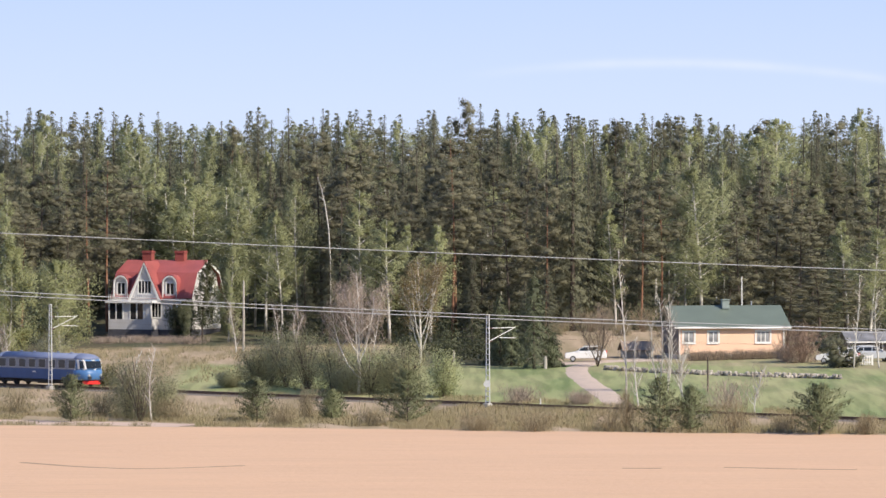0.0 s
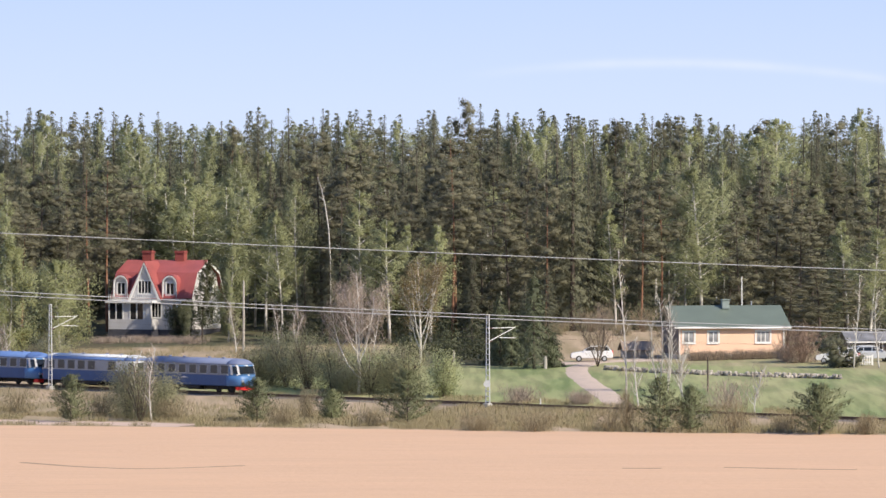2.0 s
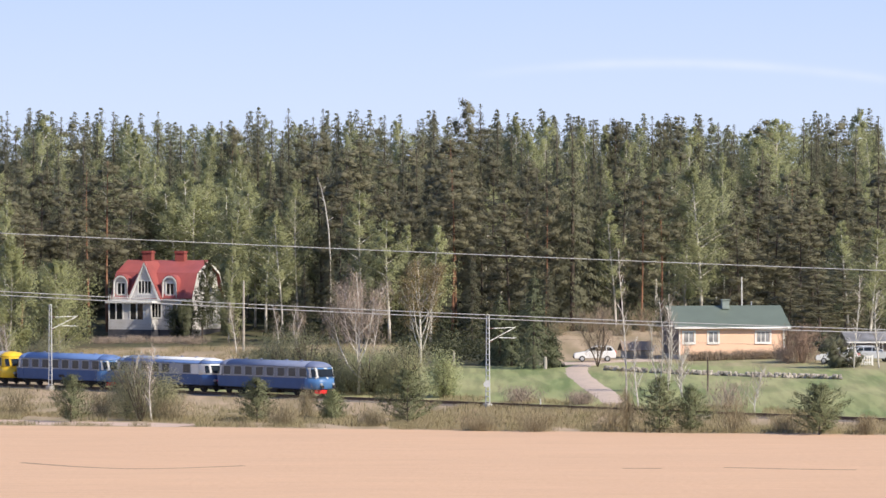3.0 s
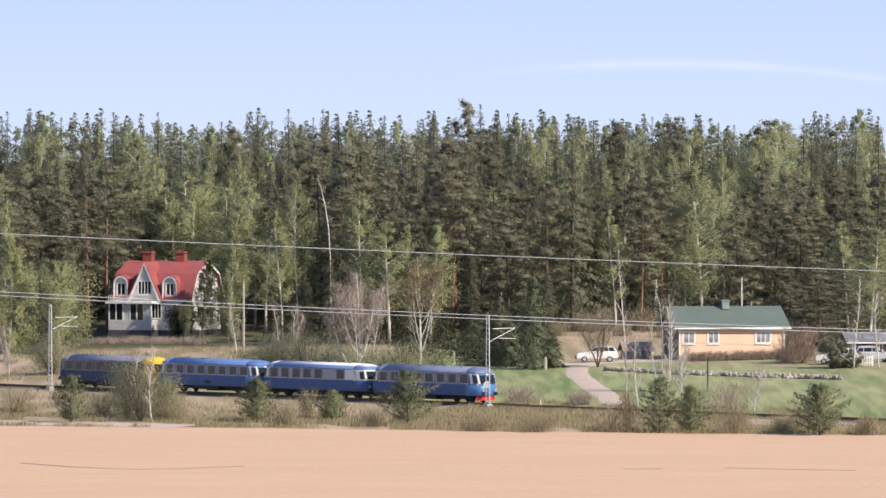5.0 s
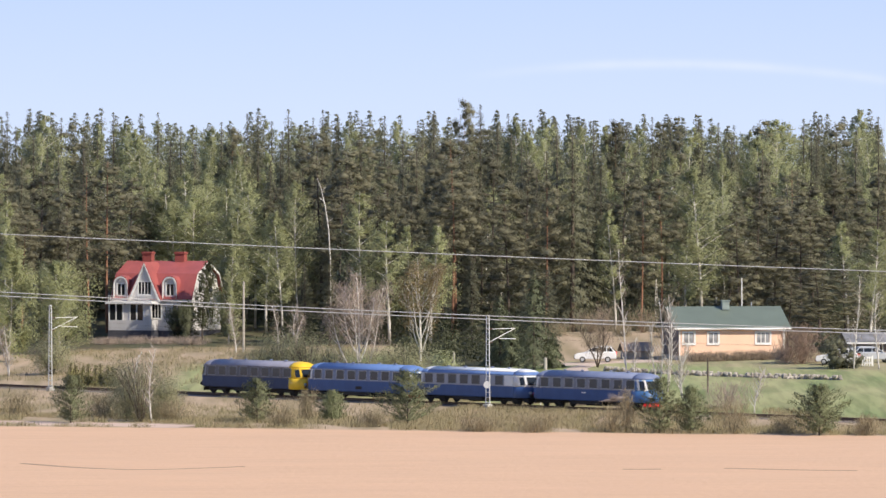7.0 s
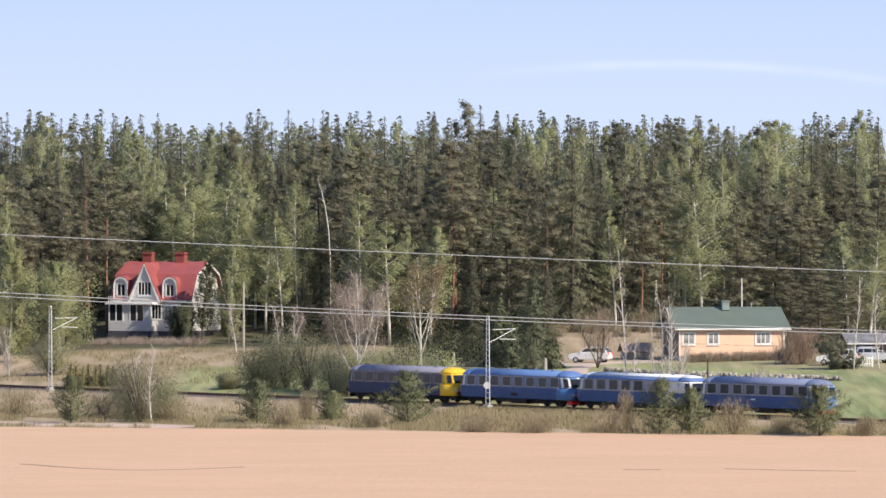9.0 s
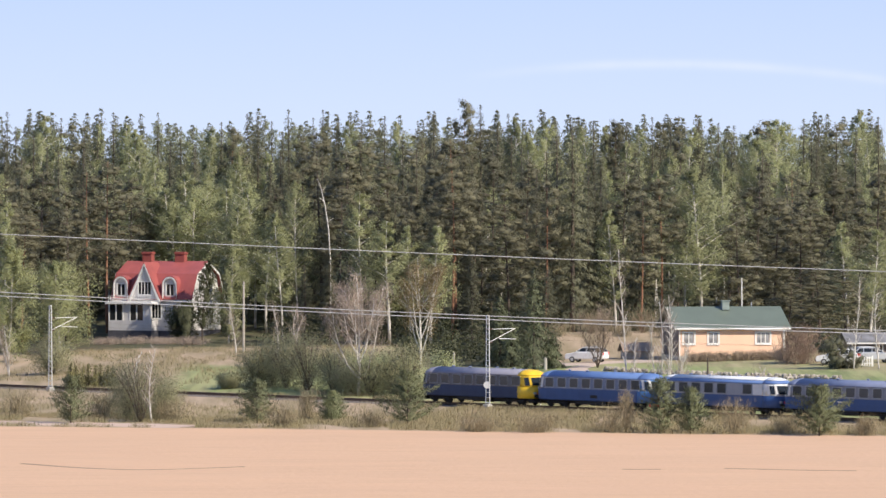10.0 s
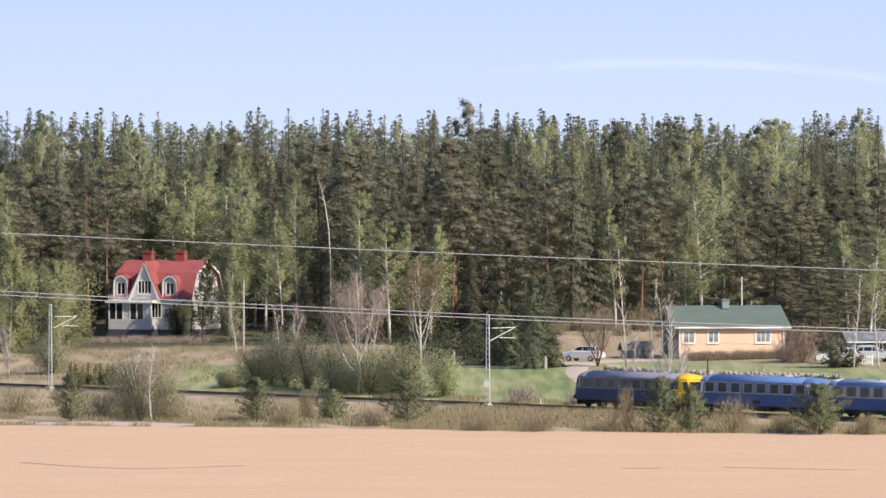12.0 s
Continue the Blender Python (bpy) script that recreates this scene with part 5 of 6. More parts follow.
def estate_car(name, m, label, paint):
    """An estate car, nose to +x, wheels as parts."""
    t = thing(name, m, label, "car")
    body = [(-2.28, 0.34), (2.22, 0.30), (2.32, 0.45), (2.30, 0.72), (2.15, 0.84), (1.05, 1.00), (-2.24, 1.02), (-2.34, 0.80), (-2.32, 0.45)]
    part("body", prism(body, "y", -0.87, 0.87), paint, t, bevel=0.07, smooth=False)
    low, top = [(1.12, 0.98), (0.25, 1.46), (-0.4, 1.53), (-1.75, 1.50), (-2.26, 1.0)], 0
    rings = [[(x, y * (0.80 if k in (0, 4) else 0.66), z) for k, (x, z) in enumerate(low)] for y in (-1, 1)]
    part("cabin", loft(rings), paint, t, bevel=0.03)
    for s in (-1, 1):
        for x0, x1, x2, x3 in ((-0.28, 0.88, 0.18, -0.28), (-1.22, -0.36, -0.36, -1.22), (-1.98, -1.3, -1.3, -1.72)):
            part("side_window", loft([[(x, s * y * 1.0, z) for x, z, y in ((x0, 1.06, 0.785), (x1, 1.06, 0.785), (x2, 1.42, 0.70), (x3, 1.42, 0.70))],
                                      [(x, s * (y - 0.06), z) for x, z, y in ((x0, 1.06, 0.785), (x1, 1.06, 0.785), (x2, 1.42, 0.70), (x3, 1.42, 0.70))]]), "glass", t)
        part("headlight", box(2.08, 2.27, s * 0.62 - 0.18, s * 0.62 + 0.18, 0.62, 0.78), "steel", t, bevel=0.03)
        part("tail_light", box(-2.345, -2.2, s * 0.72 - 0.1, s * 0.72 + 0.1, 0.72, 1.05), "red", t, bevel=0.02)
        part("roof_rail", tube([(-1.7, s * 0.62, 1.51), (-1.6, s * 0.62, 1.57), (0.0, s * 0.62, 1.57), (0.1, s * 0.62, 1.51)], 0.02, 5), "steel", t)
        part("mirror", box(0.75, 0.9, s * 0.93 - 0.09, s * 0.93 + 0.09, 1.0, 1.13), paint, t, bevel=0.03)
    part("windscreen", loft([[(1.09, -0.7, 1.02), (1.09, 0.7, 1.02), (0.32, 0.6, 1.44), (0.32, -0.6, 1.44)], [(1.03, -0.7, 1.02), (1.03, 0.7, 1.02), (0.26, 0.6, 1.44), (0.26, -0.6, 1.44)]]), "glass", t)
    part("rear_window", loft([[(-2.25, -0.66, 1.06), (-2.25, 0.66, 1.06), (-1.85, 0.58, 1.44), (-1.85, -0.58, 1.44)], [(-2.19, -0.66, 1.06), (-2.19, 0.66, 1.06), (-1.79, 0.58, 1.44), (-1.79, -0.58, 1.44)]]), "glass", t)
    part("bumper", box(2.2, 2.36, -0.8, 0.8, 0.32, 0.52), "under", t, bevel=0.04)
    for c in t.children:
        c.data.transform(Matrix.Diagonal((1, 1, 1.13, 1)))
    wheels = []
    for x in (-1.38, 1.42):
        for s in (-1, 1):
            w = part("wheel", tube([(0, -0.02, 0), (0, 0.02, 0)], 0.1, 8), "under", t, m=pose(x, s * 0.80, 0.32))
            part("tyre", tube([(0, -0.11, 0), (0, -0.09, 0), (0, 0.09, 0), (0, 0.11, 0)], [0.26, 0.32, 0.32, 0.26], 18), "under", w)
            part("rim", join(tube([(0, -0.115, 0), (0, 0.115, 0)], 0.2, 14), *[box(-0.02, 0.02, -0.125, 0.125, -0.19, 0.19)]), "steel", w)
            wheels.append((w, x, s * 0.80))
    return t, wheels


CAR, CAR_WHEELS = estate_car("estate_car", pose(16.1, 659, 2.3), "white estate car manoeuvring slowly on the gravel yard", "car_white")
estate_car("parked_car", pose(42.6, 640.0, ground_z(42.6, 640.0), 0, 0, 170), "white car parked beside the outbuilding", "car_white")
estate_car("parked_car", pose(46.6, 642.0, ground_z(46.6, 642.0), 0, 0, 8), "silver car parked beside the outbuilding", "car_silver")

# ---- posts, poles and wires ----


def post(name, x, y, h, r, material, label, category):
    m = on_ground(x, y)
    t = thing(name, m, label, category)
    part("shaft", tube([(0, 0, -0.4), (0.01, 0, h * 0.5), (0, 0, h)], [r, r * 0.95, r * 0.8], 8), material, t)
    part("top", tube([(0, 0, h), (0, 0, h + 0.06)], [r * 0.85, r * 0.3], 8), material, t)


post("fence_post", 1.2, 656.0, 1.5, 0.13, "pale_wood", "weathered pale wooden post at the meadow's edge", "post")
post("gate_post", 11.1, 643.0, 1.3, 0.2, "pale_wood", "stout pale post beside the spruces", "post")
post("meadow_post", 26.5, 593.8, 3.4, 0.09, "dark_bark", "thin dark wooden pole in the meadow", "post")
post("utility_pole", -23.5, 699.0, 8.3, 0.14, "pale_wood", "pale wooden utility pole before the wood", "pole")
post("flagpole", 34.6, 687.0, 8.1, 0.09, "white", "white flagpole behind the bungalow", "flagpole")
post("track_marker", 9.6, 584.0, 0.75, 0.07, "white", "short white marker post by the track", "post")


def power_line():
    """A three-wire line over the slope in front, on two poles."""
    reach = (-34.0, 34.0)
    t = thing("power_line", pose(0, 90, 0), "three pale overhead wires on wooden poles above the field", "power line")
    curves = (((0.00040, -0.04242, 20.131), 0.0), ((0.00088, -0.04337, 19.221), 0.0), ((0.00088, -0.0430, 19.155), 0.5))
    for (a, b, c), dy in curves:
        part("wire", tube([(x, dy, a * x * x + b * x + c) for x in np.linspace(reach[0], reach[1], 41)], 0.0065, 5), "wire", t)
    for x in reach:
        g = ground_z(x, 90.0)
        zt = max(a * x * x + b * x + c for (a, b, c), _ in curves) + 0.4
        p = part("pole", tube([(x, 0.25, g - 0.6), (x, 0.25, zt)], [0.15, 0.1], 10), "pale_wood", t)
        for (a, b, c), dy in curves:
            part("insulator", tube([(x, 0.25, a * x * x + b * x + c), (x, dy, a * x * x + b * x + c)], 0.05, 8), "dark_brown", p)


power_line()


def contact_line():
    t = thing("contact_wires", pose(0, 0, 0), "thin dark contact wire and carrier wire over the track", "overhead wire")
    for name, z0, sag in (("carrier_wire", 7.42, 0.9), ("contact_wire", 6.45, 0.0)):
        pts = []
        for s in np.linspace(-110, 110, 111):
            f = ((s - 4.55) / 69.05) % 1.0
            pts.append(tuple(track(s, 0.6, z0 - sag * 4 * f * (1 - f))))
        part(name, tube(pts, 0.006, 4), "rail_steel", t)


contact_line()

# ---- gravel ways and the field wall ----


def strip(name, line, half, label, material="gravel", lift=0.05):
    pts = [Vector((x, y)) for x, y in line]
    fine = []
    for a, b in zip(pts, pts[1:]):
        n = max(2, int((b - a).length / 0.8))
        fine += [a.lerp(b, k / n) for k in range(n)]
    fine.append(pts[-1])
    for _ in range(6):
        fine = [fine[0]] + [(fine[i - 1] + fine[i] * 2 + fine[i + 1]) / 4 for i in range(1, len(fine) - 1)] + [fine[-1]]
    v, f, n = [], [], 7
    for i, p in enumerate(fine):
        d = (fine[min(i + 1, len(fine) - 1)] - fine[max(i - 1, 0)]).normalized()
        w = Vector((-d.y, d.x))
        for k in range(n):
            u = (k / (n - 1) * 2 - 1)
            q = p + w * u * half * (1 + 0.18 * noise.noise(Vector((p.x * 0.6, p.y * 0.6, u * 0.5))))
            v.append((q.x, q.y, ground_z(q.x, q.y) + lift * (1 - u * u) + (0.012 if abs(u) < 1 else -0.06)))
    for i in range(len(fine) - 1):
        f += [(i * n + k, i * n + k + 1, (i + 1) * n + k + 1, (i + 1) * n + k) for k in range(n - 1)]
    return tagged(part(name, (v, f), material, smooth=True), label, "road", kind="structure")


strip("driveway", ((18.6, 574.0), (17.4, 583.0), (16.6, 592.0), (15.1, 611.0), (14.2, 632.0), (14.6, 645.0), (17.0, 655.0), (22.5, 659.0)), 1.5, "pale gravel driveway from the crossing to the yard")
strip("yard", ((10.5, 652.0), (14.5, 654.0), (19.0, 656.0), (24.5, 655.0)), 3.6, "trodden gravel yard beside the bungalow")
strip("field_track", ((-62.0, 567.0), (-44.0, 561.5), (-36.0, 558.5), (-29.0, 555.5), (-23.0, 552.0)), 4.0, "sandy cart track along the field's edge", "sand")

strip("field_rut", ((-33.7, 476.0), (-29.3, 470.5), (-24.6, 467.0), (-20.4, 469.2), (-15.9, 472.0)), 0.45, "dark wheel rut across the ploughed field", "dark_soil", 0.02)
strip("field_rut", ((22.3, 468.6), (27.0, 467.0), (32.5, 466.2)), 0.45, "dark wheel rut across the ploughed field", "dark_soil", 0.02)


def stone_wall():
    t = thing("stone_wall", pose(0, 0, 0), "low dry wall of grey field stones in the meadow", "stone wall")
    meshes = []
    for k in range(6):
        v, f = tube([(0, 0, -0.18), (0, 0, -0.08), (0, 0, 0.1), (0, 0, 0.17)], [0.11, 0.20, 0.19, 0.08], 7)
        v = [(x * rng.uniform(0.75, 1.25), y * rng.uniform(0.75, 1.2), z * rng.uniform(0.75, 1.25)) for x, y, z in v]
        meshes.append((v, f))
    first = [part("stone", s, "stone", t) for s in meshes]
    line = [(17.3, 636.5), (23.0, 629.0), (29.4, 622.0), (35.5, 614.8), (40.9, 609.0)]
    total, k = 33.5, 0
    s = 0.0
    while s < 1.0:
        i = min(int(s * 4), 3)
        u = s * 4 - i
        x, y = line[i][0] + (line[i + 1][0] - line[i][0]) * u, line[i][1] + (line[i + 1][1] - line[i][1]) * u
        for c in range(2 if rng.random() < 0.7 else 1):
            o = first[k] if k < 6 else new("stone", first[int(rng.integers(0, 6))].data)
            o.parent = t
            x1, y1 = x + rng.normal() * 0.12, y + rng.normal() * 0.25
            o.matrix_basis = pose(x1, y1, ground_z(x1, y1) + 0.11 + c * 0.22, rng.uniform(-20, 20), rng.uniform(-20, 20), rng.uniform(0, 360))
            k += 1
        s += rng.uniform(0.15, 0.32) / total


stone_wall()
strip("field_rut", ((14.2, 468.0), (15.6, 467.6), (17.2, 467.8)), 0.4, "dark wheel rut across the ploughed field", "dark_soil", 0.02)

# ---- single trees and bushes ----
for k, (x, y, h, r) in enumerate(((-35.1, 559.5, 4.5, 1.8), (-17.6, 562.2, 4.2, 1.8), (-10.6, 563.5, 2.9, 1.3), (-3.3, 554.0, 5.1, 2.8), (19.6, 537.2, 5.1, 1.8), (22.4, 537.2, 4.2, 1.6), (33.7, 531.2, 4.5, 2.4))):
    plant("young_pine", small_pine(h * 1.04, r * (1.4 if r < 2.2 else 1.3), per=90 if r < 2 else 140), "dark_bark", "young_pine", on_ground(x, y, 0, k * 50), "bushy young pine on the verge beside the field", "tree", "young pines")

for k, (x, y, h, r) in enumerate(((-28.7, 563.5, 6.0, 3.1), (-30.4, 570.5, 5.2, 2.4), (-26.7, 567.8, 4.2, 1.9))):
    plant("willow_bush", shrub(h * 1.05, r * 1.15, 9500, 0.068, False, 30), "dark_bark", "willow", on_ground(x, y, 0, k * 70), "thin grey-green willow bush coming into leaf", "bush", "verge bushes", "foliage")
for k, (x, y, h, r) in enumerate(((-41.2, 577.5, 2.6, 2.2), (-33.0, 573.2, 2.6, 2.2), (-25.4, 563.5, 2.5, 1.9), (-14.9, 550.0, 2.3, 1.8), (-12.9, 567.8, 2.9, 1.1), (-6.5, 550.0, 1.7, 1.6), (15.2, 538.5, 2.5, 2.8),
                                  (8.5, 538.5, 1.8, 2.3), (26.3, 536.0, 3.3, 1.8), (16.7, 538.5, 3.8, 0.8), (30.9, 536.0, 1.8, 1.8), (3.4, 541.0, 1.6, 2.1), (37.7, 531.2, 1.8, 1.5))):
    plant("leafless_bush", shrub(h, r, 1700, 0.1, True, 13), "dry_twigs", "dry_twigs", on_ground(x, y), "leafless brown bush in the dry grass of the verge", "bush", "leafless bushes", "twig_mass")
for k, (x, y, h, r) in enumerate(((-18.3, 630.5, 4.6, 2.7), (-14.2, 622.2, 5.8, 3.4), (-7.5, 613.0, 4.2, 3.2), (-3.7, 611.8, 4.8, 2.9), (-43.8, 663.0, 3.7, 2.7), (-22.6, 630.2, 1.5, 1.4), (-11.4, 618.5, 4.6, 2.6), (-16.6, 627.0, 5.2, 2.9), (-9.6, 616.0, 2.6, 2.2), (-19.8, 631.0, 3.6, 2.2), (-5.4, 612.6, 3.4, 2.4))):
    plant("willow_bush", shrub(h * 1.1, r * 1.1, 8000, 0.08, False, 40), "dark_bark", "willow", on_ground(x, y), "dull green willow bush beyond the railway", "bush", "trackside bushes", "foliage")
plant("green_bush", shrub(4.7, 1.9, 6000, 0.10, False, 16), "dark_bark", "birch_leaves", on_ground(0.1, 603.8), "fresh bright green bush beside the track", "bush", crown="foliage")
for x, y, h, r in ((7.7, 591.2, 1.9, 2.5), (27.6, 572.5, 2.8, 3.0), (13.7, 586.2, 1.3, 1.4), (37.4, 646.5, 2.0, 1.8), (-37.6, 724.0, 0.9, 2.3), (-41.1, 725.0, 0.8, 2.3), (-34.0, 722.0, 0.9, 2.2), (-30.5, 720.2, 1.0, 2.3)):
    plant("leafless_bush", shrub(h, r, 1600, 0.1, True, 14), "twigs", "twigs", on_ground(x, y), "leafless reddish-brown bush beyond the railway", "bush", "leafless bushes", "twig_mass")
for k in range(11):
    x = 27.2 + k * 0.98
    plant("hedge_bush", shrub(1.05, 0.9, 900, 0.1, True, 10), "dark_bark", "hedge_twigs", on_ground(x, 651.6 + k * 0.2), "clipped leafless brown hedge bush before the bungalow", "hedge", "bungalow hedge", "twig_mass")
plant("leafless_bush", shrub(4.1, 2.9, 5200, 0.1, True, 26), "brown_twigs", "brown_twigs", on_ground(39.0, 643.5), "large leafless reddish-brown bush beside the bungalow", "bush", "leafless bushes", "twig_mass")
for x, y, h, r in ((13.2, 694.0, 1.8, 2.2), (17.4, 699.0, 2.6, 2.4), (20.6, 692.0, 1.6, 1.8), (23.5, 698.0, 3.0, 2.6), (26.0, 690.0, 2.0, 1.8)):
    plant("leafless_bush", shrub(h, r, 1500, 0.1, True, 16), "brown_twigs", "dry_twigs", on_ground(x, y), "leafless brown scrub on the grassy knoll behind the yard", "bush", "leafless bushes", "twig_mass")
plant("apple_tree", bare_birch(7.4, 4, 22, 26, 1.5, 1.7), "dark_bark", "hedge_twigs", on_ground(16.8, 645.0), "bare grey apple tree beside the yard", "tree")
for k, (x, y, h) in enumerate(((-40.4, 643.5, 2.1), (-39.8, 644.0, 1.9), (-39.1, 642.8, 1.8), (-38.4, 643.0, 2.0), (-37.6, 641.8, 1.9), (-37.0, 642.2, 2.0), (-36.3, 641.0, 1.9), (-35.6, 641.2, 1.8))):
    plant("thuja", spruce(h * 1.25, 0.8, 16, 40, 0.09), "dark_bark", "thuja", on_ground(x, y), "small upright brown-green thuja in a row", "conifer", "thuja row")
for k, (x, y, h, r) in enumerate(((7.5, 650.8, 5.4, 1.9), (9.9, 644.8, 10.8, 2.6), (11.9, 646.2, 3.8, 1.5), (6.3, 653.8, 7.8, 2.2))):
    plant("garden_spruce", spruce(h, r, int(12 + h * 1.8), 80, 0.125), "dark_bark", "garden_spruce", on_ground(x, y), "dense dark green spruce beside the yard", "tree", "yard spruces")

plant("bare_birch", forked_birch(12.6, 3.1, 10, 70), "birch_bark", "twigs", on_ground(-8.7, 613.0), "many-stemmed leafless birch with a pinkish haze of twigs", "tree", "bare birches")
plant("bronze_birch", forked_birch(12.0, 2.7, 9, 80, (0.11, 0.042), 0.2), "birch_bark", "bronze_buds", on_ground(-2.5, 653.0), "birch with white limbs and thin bronze buds", "tree", "bare birches")
for x, y, h, n in ((17.9, 579.5, 15.8, 1), (19.1, 578.8, 8.9, 1), (21.7, 597.0, 9.8, 2), (22.6, 596.5, 10.0, 2), (23.8, 589.0, 6.3, 2), (29.8, 567.0, 4.9, 1), (43.6, 629.5, 10.9, 1), (46.2, 628.2, 10.3, 1),
                   (-19.2, 686.0, 6.5, 1), (-24.2, 693.8, 6.5, 1), (-17.4, 708.0, 4.8, 2), (-48.6, 663.8, 6.0, 2), (-29.1, 565.0, 7.7, 1), (-27.6, 562.2, 10.0, 1)):
    plant("bare_birch", bare_birch(h, n, 22, 12, 0.0 if n == 1 else 0.35, 1.15, 1.4 if y < 640 else 0.8), "birch_bark", "twigs", on_ground(x, y), "slender leafless birch with a white stem", "tree", "bare birches")
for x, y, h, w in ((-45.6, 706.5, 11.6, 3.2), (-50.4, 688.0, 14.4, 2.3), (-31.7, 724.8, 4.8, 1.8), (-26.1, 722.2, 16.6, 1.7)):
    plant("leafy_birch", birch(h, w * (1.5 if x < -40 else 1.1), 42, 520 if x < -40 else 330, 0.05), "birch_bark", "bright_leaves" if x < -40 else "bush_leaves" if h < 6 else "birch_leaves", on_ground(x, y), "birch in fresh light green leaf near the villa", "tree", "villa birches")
plant("slender_tree", birch(10.5, 1.3, 30, 190, 0.15), "dark_bark", "bush_leaves", on_ground(-29.6, 729.2), "slim dark leafy tree growing against the villa", "tree")
plant("leaning_conifer", pine(5.0, 0.12, 1.5, 20, 60), "dark_bark", "spruce_needles", pose(44.0, 632.0, ground_z(44.0, 632.0), 0, -48, 0), "low dark conifer leaning before the outbuilding", "tree")
plant("dead_birch", dead_stem(), "birch_bark", "twigs", on_ground(-13.9, 726.0), "dead white birch stem at the forest edge", "tree")

for v, x, y, h in ((2, 9.2, 670.0, 8.5), (3, 12.0, 678.0, 9.5), (0, 3.4, 699.0, 11.0), (0, -13.6, 710.0, 11.0), (2, -16.6, 713.0, 10.0)):
    tree_at("spruce", v, x, y, h, 0.95)


def verge_grass():
    """Dry standing grass between field and track, and along its far side."""
    c, n = [], 0
    while len(c) < 95000:
        x = rng.uniform(-48, 44)
        d = rng.uniform(-75, 9)
        y = TY + (d - (x - TX) * TFAR.x) / TFAR.y
        near = 2.6 if x < -5 else 1.85
        if y < edge_y(x) - 0.3 or -near < d < 2.6:
            continue
        if noise.noise(Vector((x * 0.22, y * 0.10, 3))) < (-0.12 if x < -5 else -0.32) + 0.3 * (d > 3):
            continue
        if x < -3 and (-30 if x < -22 else -16) < d < -2 and rng.random() < 0.82:
            continue
        if x < -23 and abs(y - (561.5 - (x + 44) * 0.42)) < 4.0 + 1.5 * noise.noise(Vector((x, y, 0))):
            continue
        c.append((x, y, ground_z(x, y) + rng.uniform(0.05, 0.32) + 0.15 * max(0.0, noise.noise(Vector((x * 0.5, y * 0.2, 9))))))
    while len(c) < 112000:
        x, y = rng.uniform(-50, -10), rng.uniform(638, 712)
        if behind(x, y) > 8 and noise.noise(Vector((x * 0.3, y * 0.08, 5))) > -0.1:
            c.append((x, y, ground_z(x, y) + rng.uniform(0.05, 0.3)))
    c = np.array(c)
    up = np.repeat(np.array([[0, 0, 1.6]]), len(c), 0)
    shape = blades(c, 0.22, 0.024, lean=up, out=np.repeat(np.array([[0, -0.3, 1.6]]), len(c), 0))
    tagged(part("verge_grass", shape, "dry_grass"), "dry straw-coloured grass standing along the railway verge", "grass", kind="stuff")


verge_grass()


def understorey():
    """Low young growth under the forest's edge."""
    cs, outs = [], []
    for k in range(260):
        x = rng.uniform(-58, 58)
        y = rng.uniform(712, 745) if not -48 < x < -22 else rng.uniform(750, 770)
        if k >= 230:
            x, y = rng.uniform(-4.0, 9.0), rng.uniform(657, 690)
        h, r = rng.uniform(1.5, 5.5), rng.uniform(1.0, 2.4)
        m = 300
        o = rng.normal(size=(m, 3)) * (r * 0.5, r * 0.5, h * 0.25)
        cs.append(o + (x, y, ground_z(x, y) + h * 0.5))
        outs.append(o)
    tagged(part("forest_understorey", blades(np.concatenate(cs), 0.16, 0.075, out=np.concatenate(outs)), "bush_leaves"), "dim green young growth along the forest edge", "undergrowth", kind="stuff")


understorey()


def bird():
    t = thing("crow", pose(0, 0, 0), "dark crow flying low over the field", "bird")
    prof = [(-0.42, 0.015), (-0.30, 0.03), (-0.16, 0.055), (0.0, 0.085), (0.10, 0.08), (0.17, 0.05), (0.20, 0.05), (0.245, 0.045), (0.275, 0.015), (0.34, 0.003)]
    part("body", tube([(x, 0, 0.02 if x > 0.15 else 0) for x, r in prof], [r for x, r in prof], 10), "feathers", t, smooth=True)
    part("tail", loft([[(-0.22, -0.04, 0.01), (-0.22, 0.04, 0.01), (-0.22, 0.04, -0.005), (-0.22, -0.04, -0.005)], [(-0.48, -0.10, 0.005), (-0.48, 0.10, 0.005), (-0.48, 0.10, -0.005), (-0.48, -0.10, -0.005)]]), "feathers", t)
    wings = []
    for s in (-1, 1):
        plan = [(0.11, 0.0), (0.16, 0.22), (0.08, 0.48), (-0.04, 0.52), (-0.10, 0.44), (-0.12, 0.25), (-0.14, 0.0)]
        wings.append((part("wing", prism([(x, s * y) for x, y in plan], "z", -0.008, 0.012), "feathers", t, m=pose(0, s * 0.05, 0.03)), s))
    return t, wings


BIRD, WINGS = bird()

# ---- what moves ----
def train_s(t):
    """Where the train's front buffers are along the track."""
    return -56.55 + 12.85 * t - 0.08 * t * t


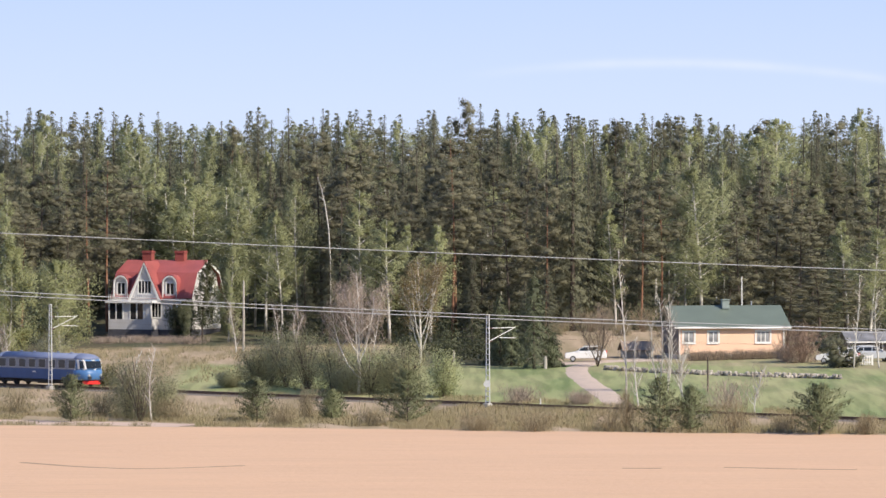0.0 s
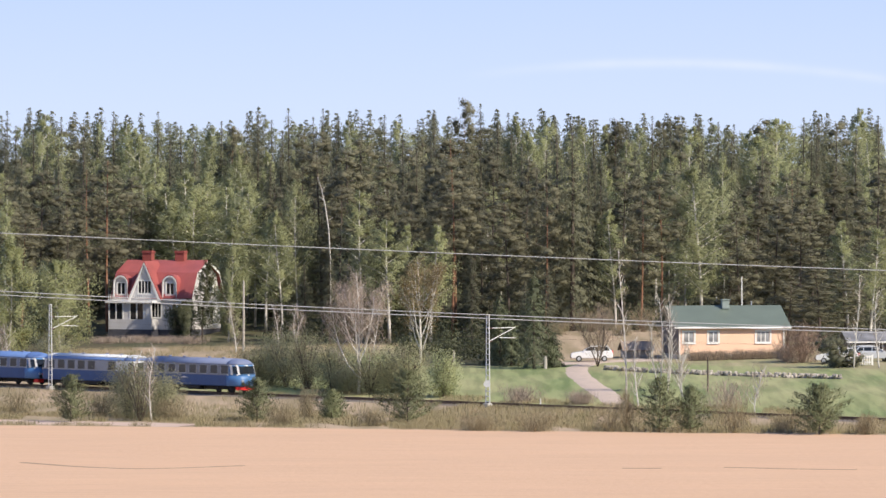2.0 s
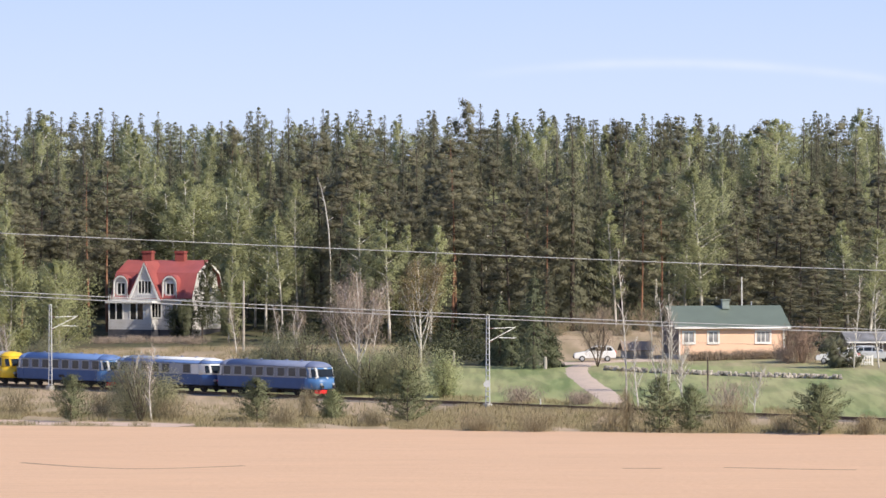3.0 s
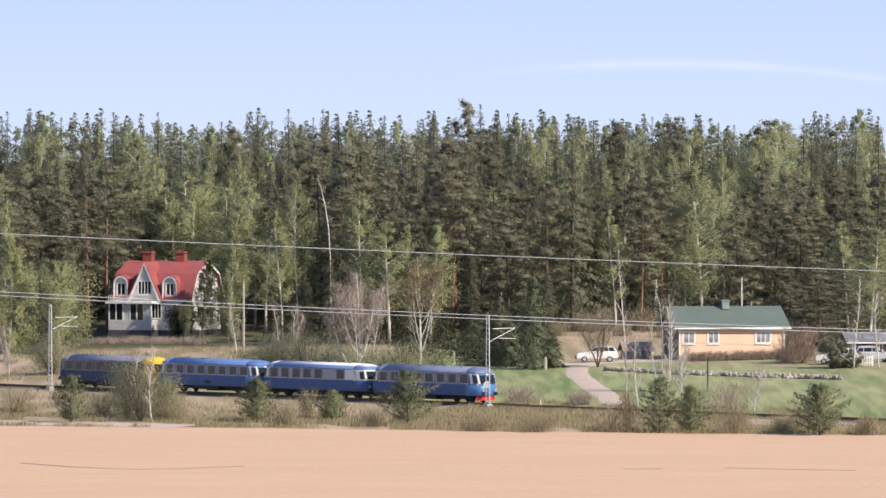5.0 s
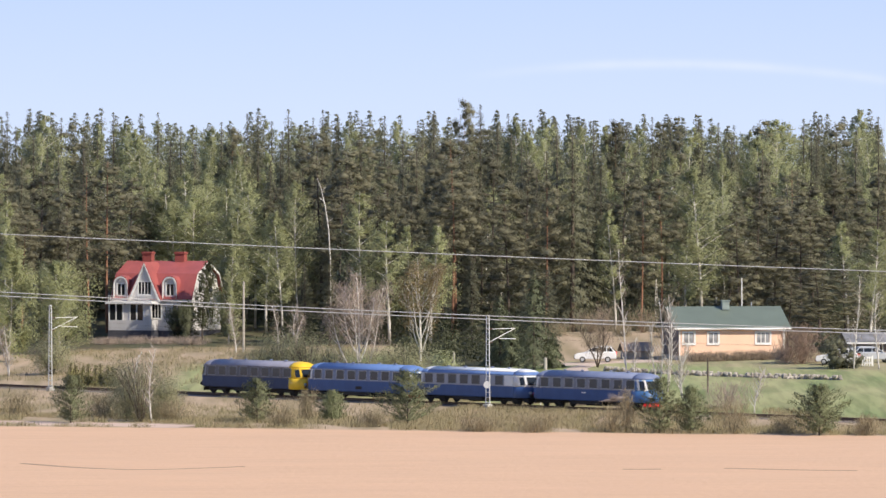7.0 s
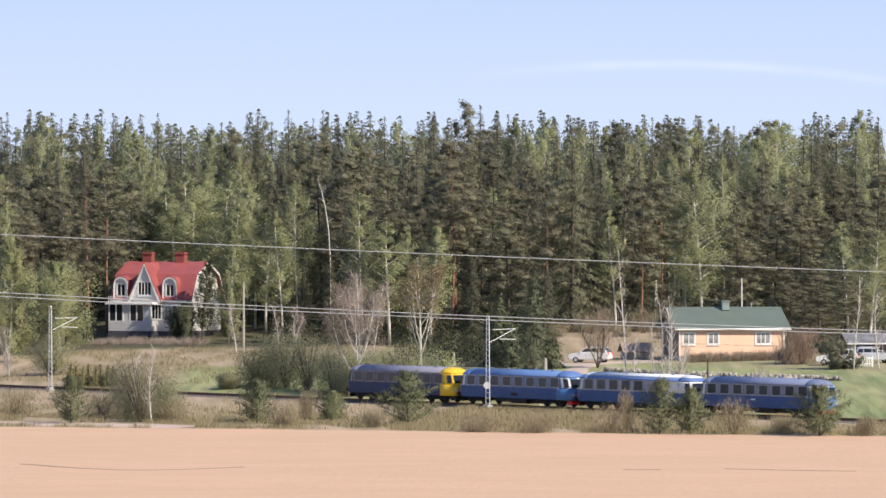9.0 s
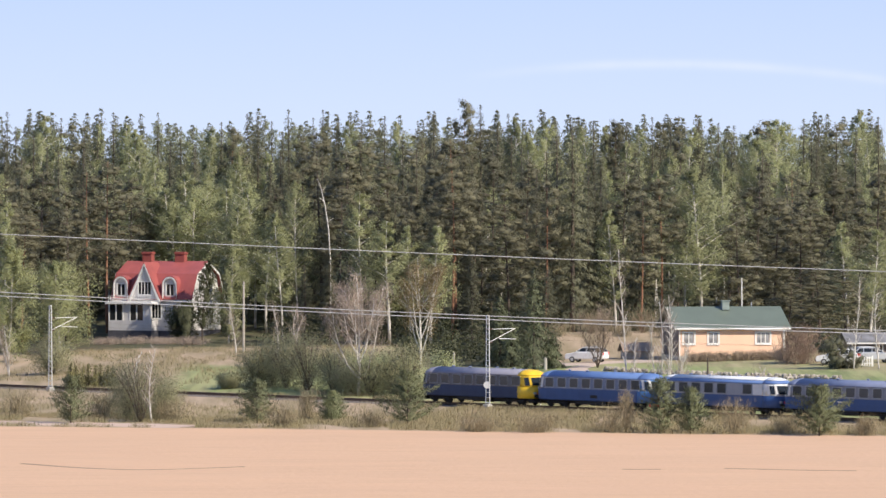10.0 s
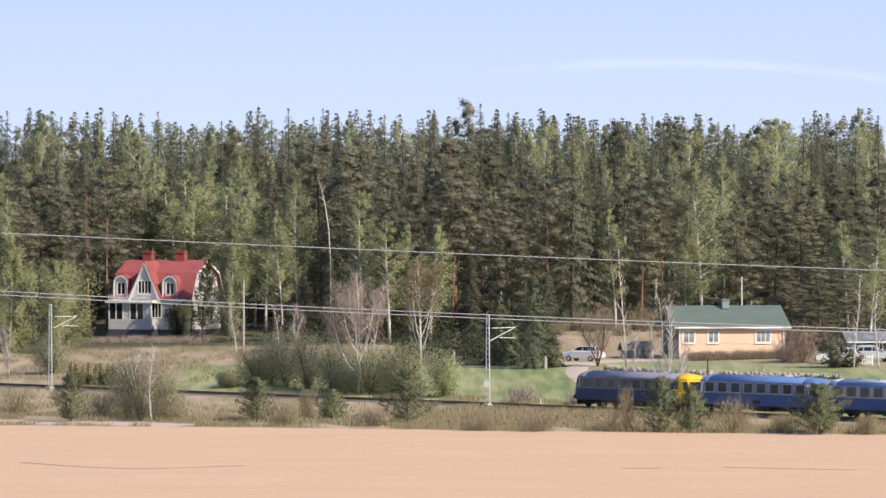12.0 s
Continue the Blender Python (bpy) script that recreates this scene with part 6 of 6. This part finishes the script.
def motions():
    times = [k * 0.25 for k in range(49)]
    for k, car in enumerate(CARS):
        rows = []
        for t in times:
            p = track(train_s(t) - 8.4 - k * 16.9)
            rows.append((t, pose(p.x, p.y, 0, 0, 0, -48)))
        walk(car, rows)
    fine = [k * 0.05 for k in range(241)]
    for wheel, x in WHEELS:
        walk(wheel, [(t, Matrix.Translation((x, 0, 0.45)) @ Matrix.Rotation((train_s(t) + 60) / 0.45, 4, "Y")) for t in fine])

    # the estate car backs a little, then draws forward and turns in
    spots = ((0.0, 15.75, 0), (1.0, 16.0, 0), (2.5, 16.6, -1), (4.0, 16.9, -2), (5.5, 17.0, -2), (6.5, 16.95, 0), (7.5, 16.7, 8), (8.8, 16.35, 18), (9.5, 16.1, 23), (10.5, 15.75, 28), (12.0, 15.55, 32))
    yc = 655.0
    rows, spin = [], []
    for t, x, a in spots:
        y = yc + 0.03 * a
        rows.append((t, pose(x, y, ground_z(x, y) + 0.06, 0, 0, 180 - a)))
        spin.append((t, (15.75 - x) / 0.32))
    walk(CAR, rows)
    for wheel, x, y in CAR_WHEELS:
        walk(wheel, [(t, pose(x, y, 0.32) @ Matrix.Rotation(a, 4, "Y")) for t, a in spin])
    # the crow crosses from below and climbs away over the verge
    path = ((0.0, -61.0, 3.4), (5.3, -12.6, 11.1), (5.5, -10.39, 11.49), (5.6, -9.26, 11.64), (5.7, -8.25, 12.07), (5.8, -7.09, 12.32), (5.9, -6.12, 12.60), (6.0, -5.03, 12.94), (6.1, -4.09, 13.19), (6.2, -3.02, 13.59), (6.5, -0.16, 14.17), (7.0, 5.50, 14.40), (8.0, 16.6, 14.8), (12.0, 60.0, 17.0))
    beats = [k * 0.04 for k in range(301)]
    rows = []
    for t in beats:
        x = float(np.interp(t, [p[0] for p in path], [p[1] for p in path]))
        z = float(np.interp(t, [p[0] for p in path], [p[2] for p in path]))
        rows.append((t, pose(x, 190.0, z, 0, -8, 4)))
    walk(BIRD, rows)
    for wing, s in WINGS:
        walk(wing, [(t, pose(0, s * 0.05, 0.03, s * (8 + 44 * cos((t - 5.5) * 2 * pi / 0.24)))) for t in beats])


motions()
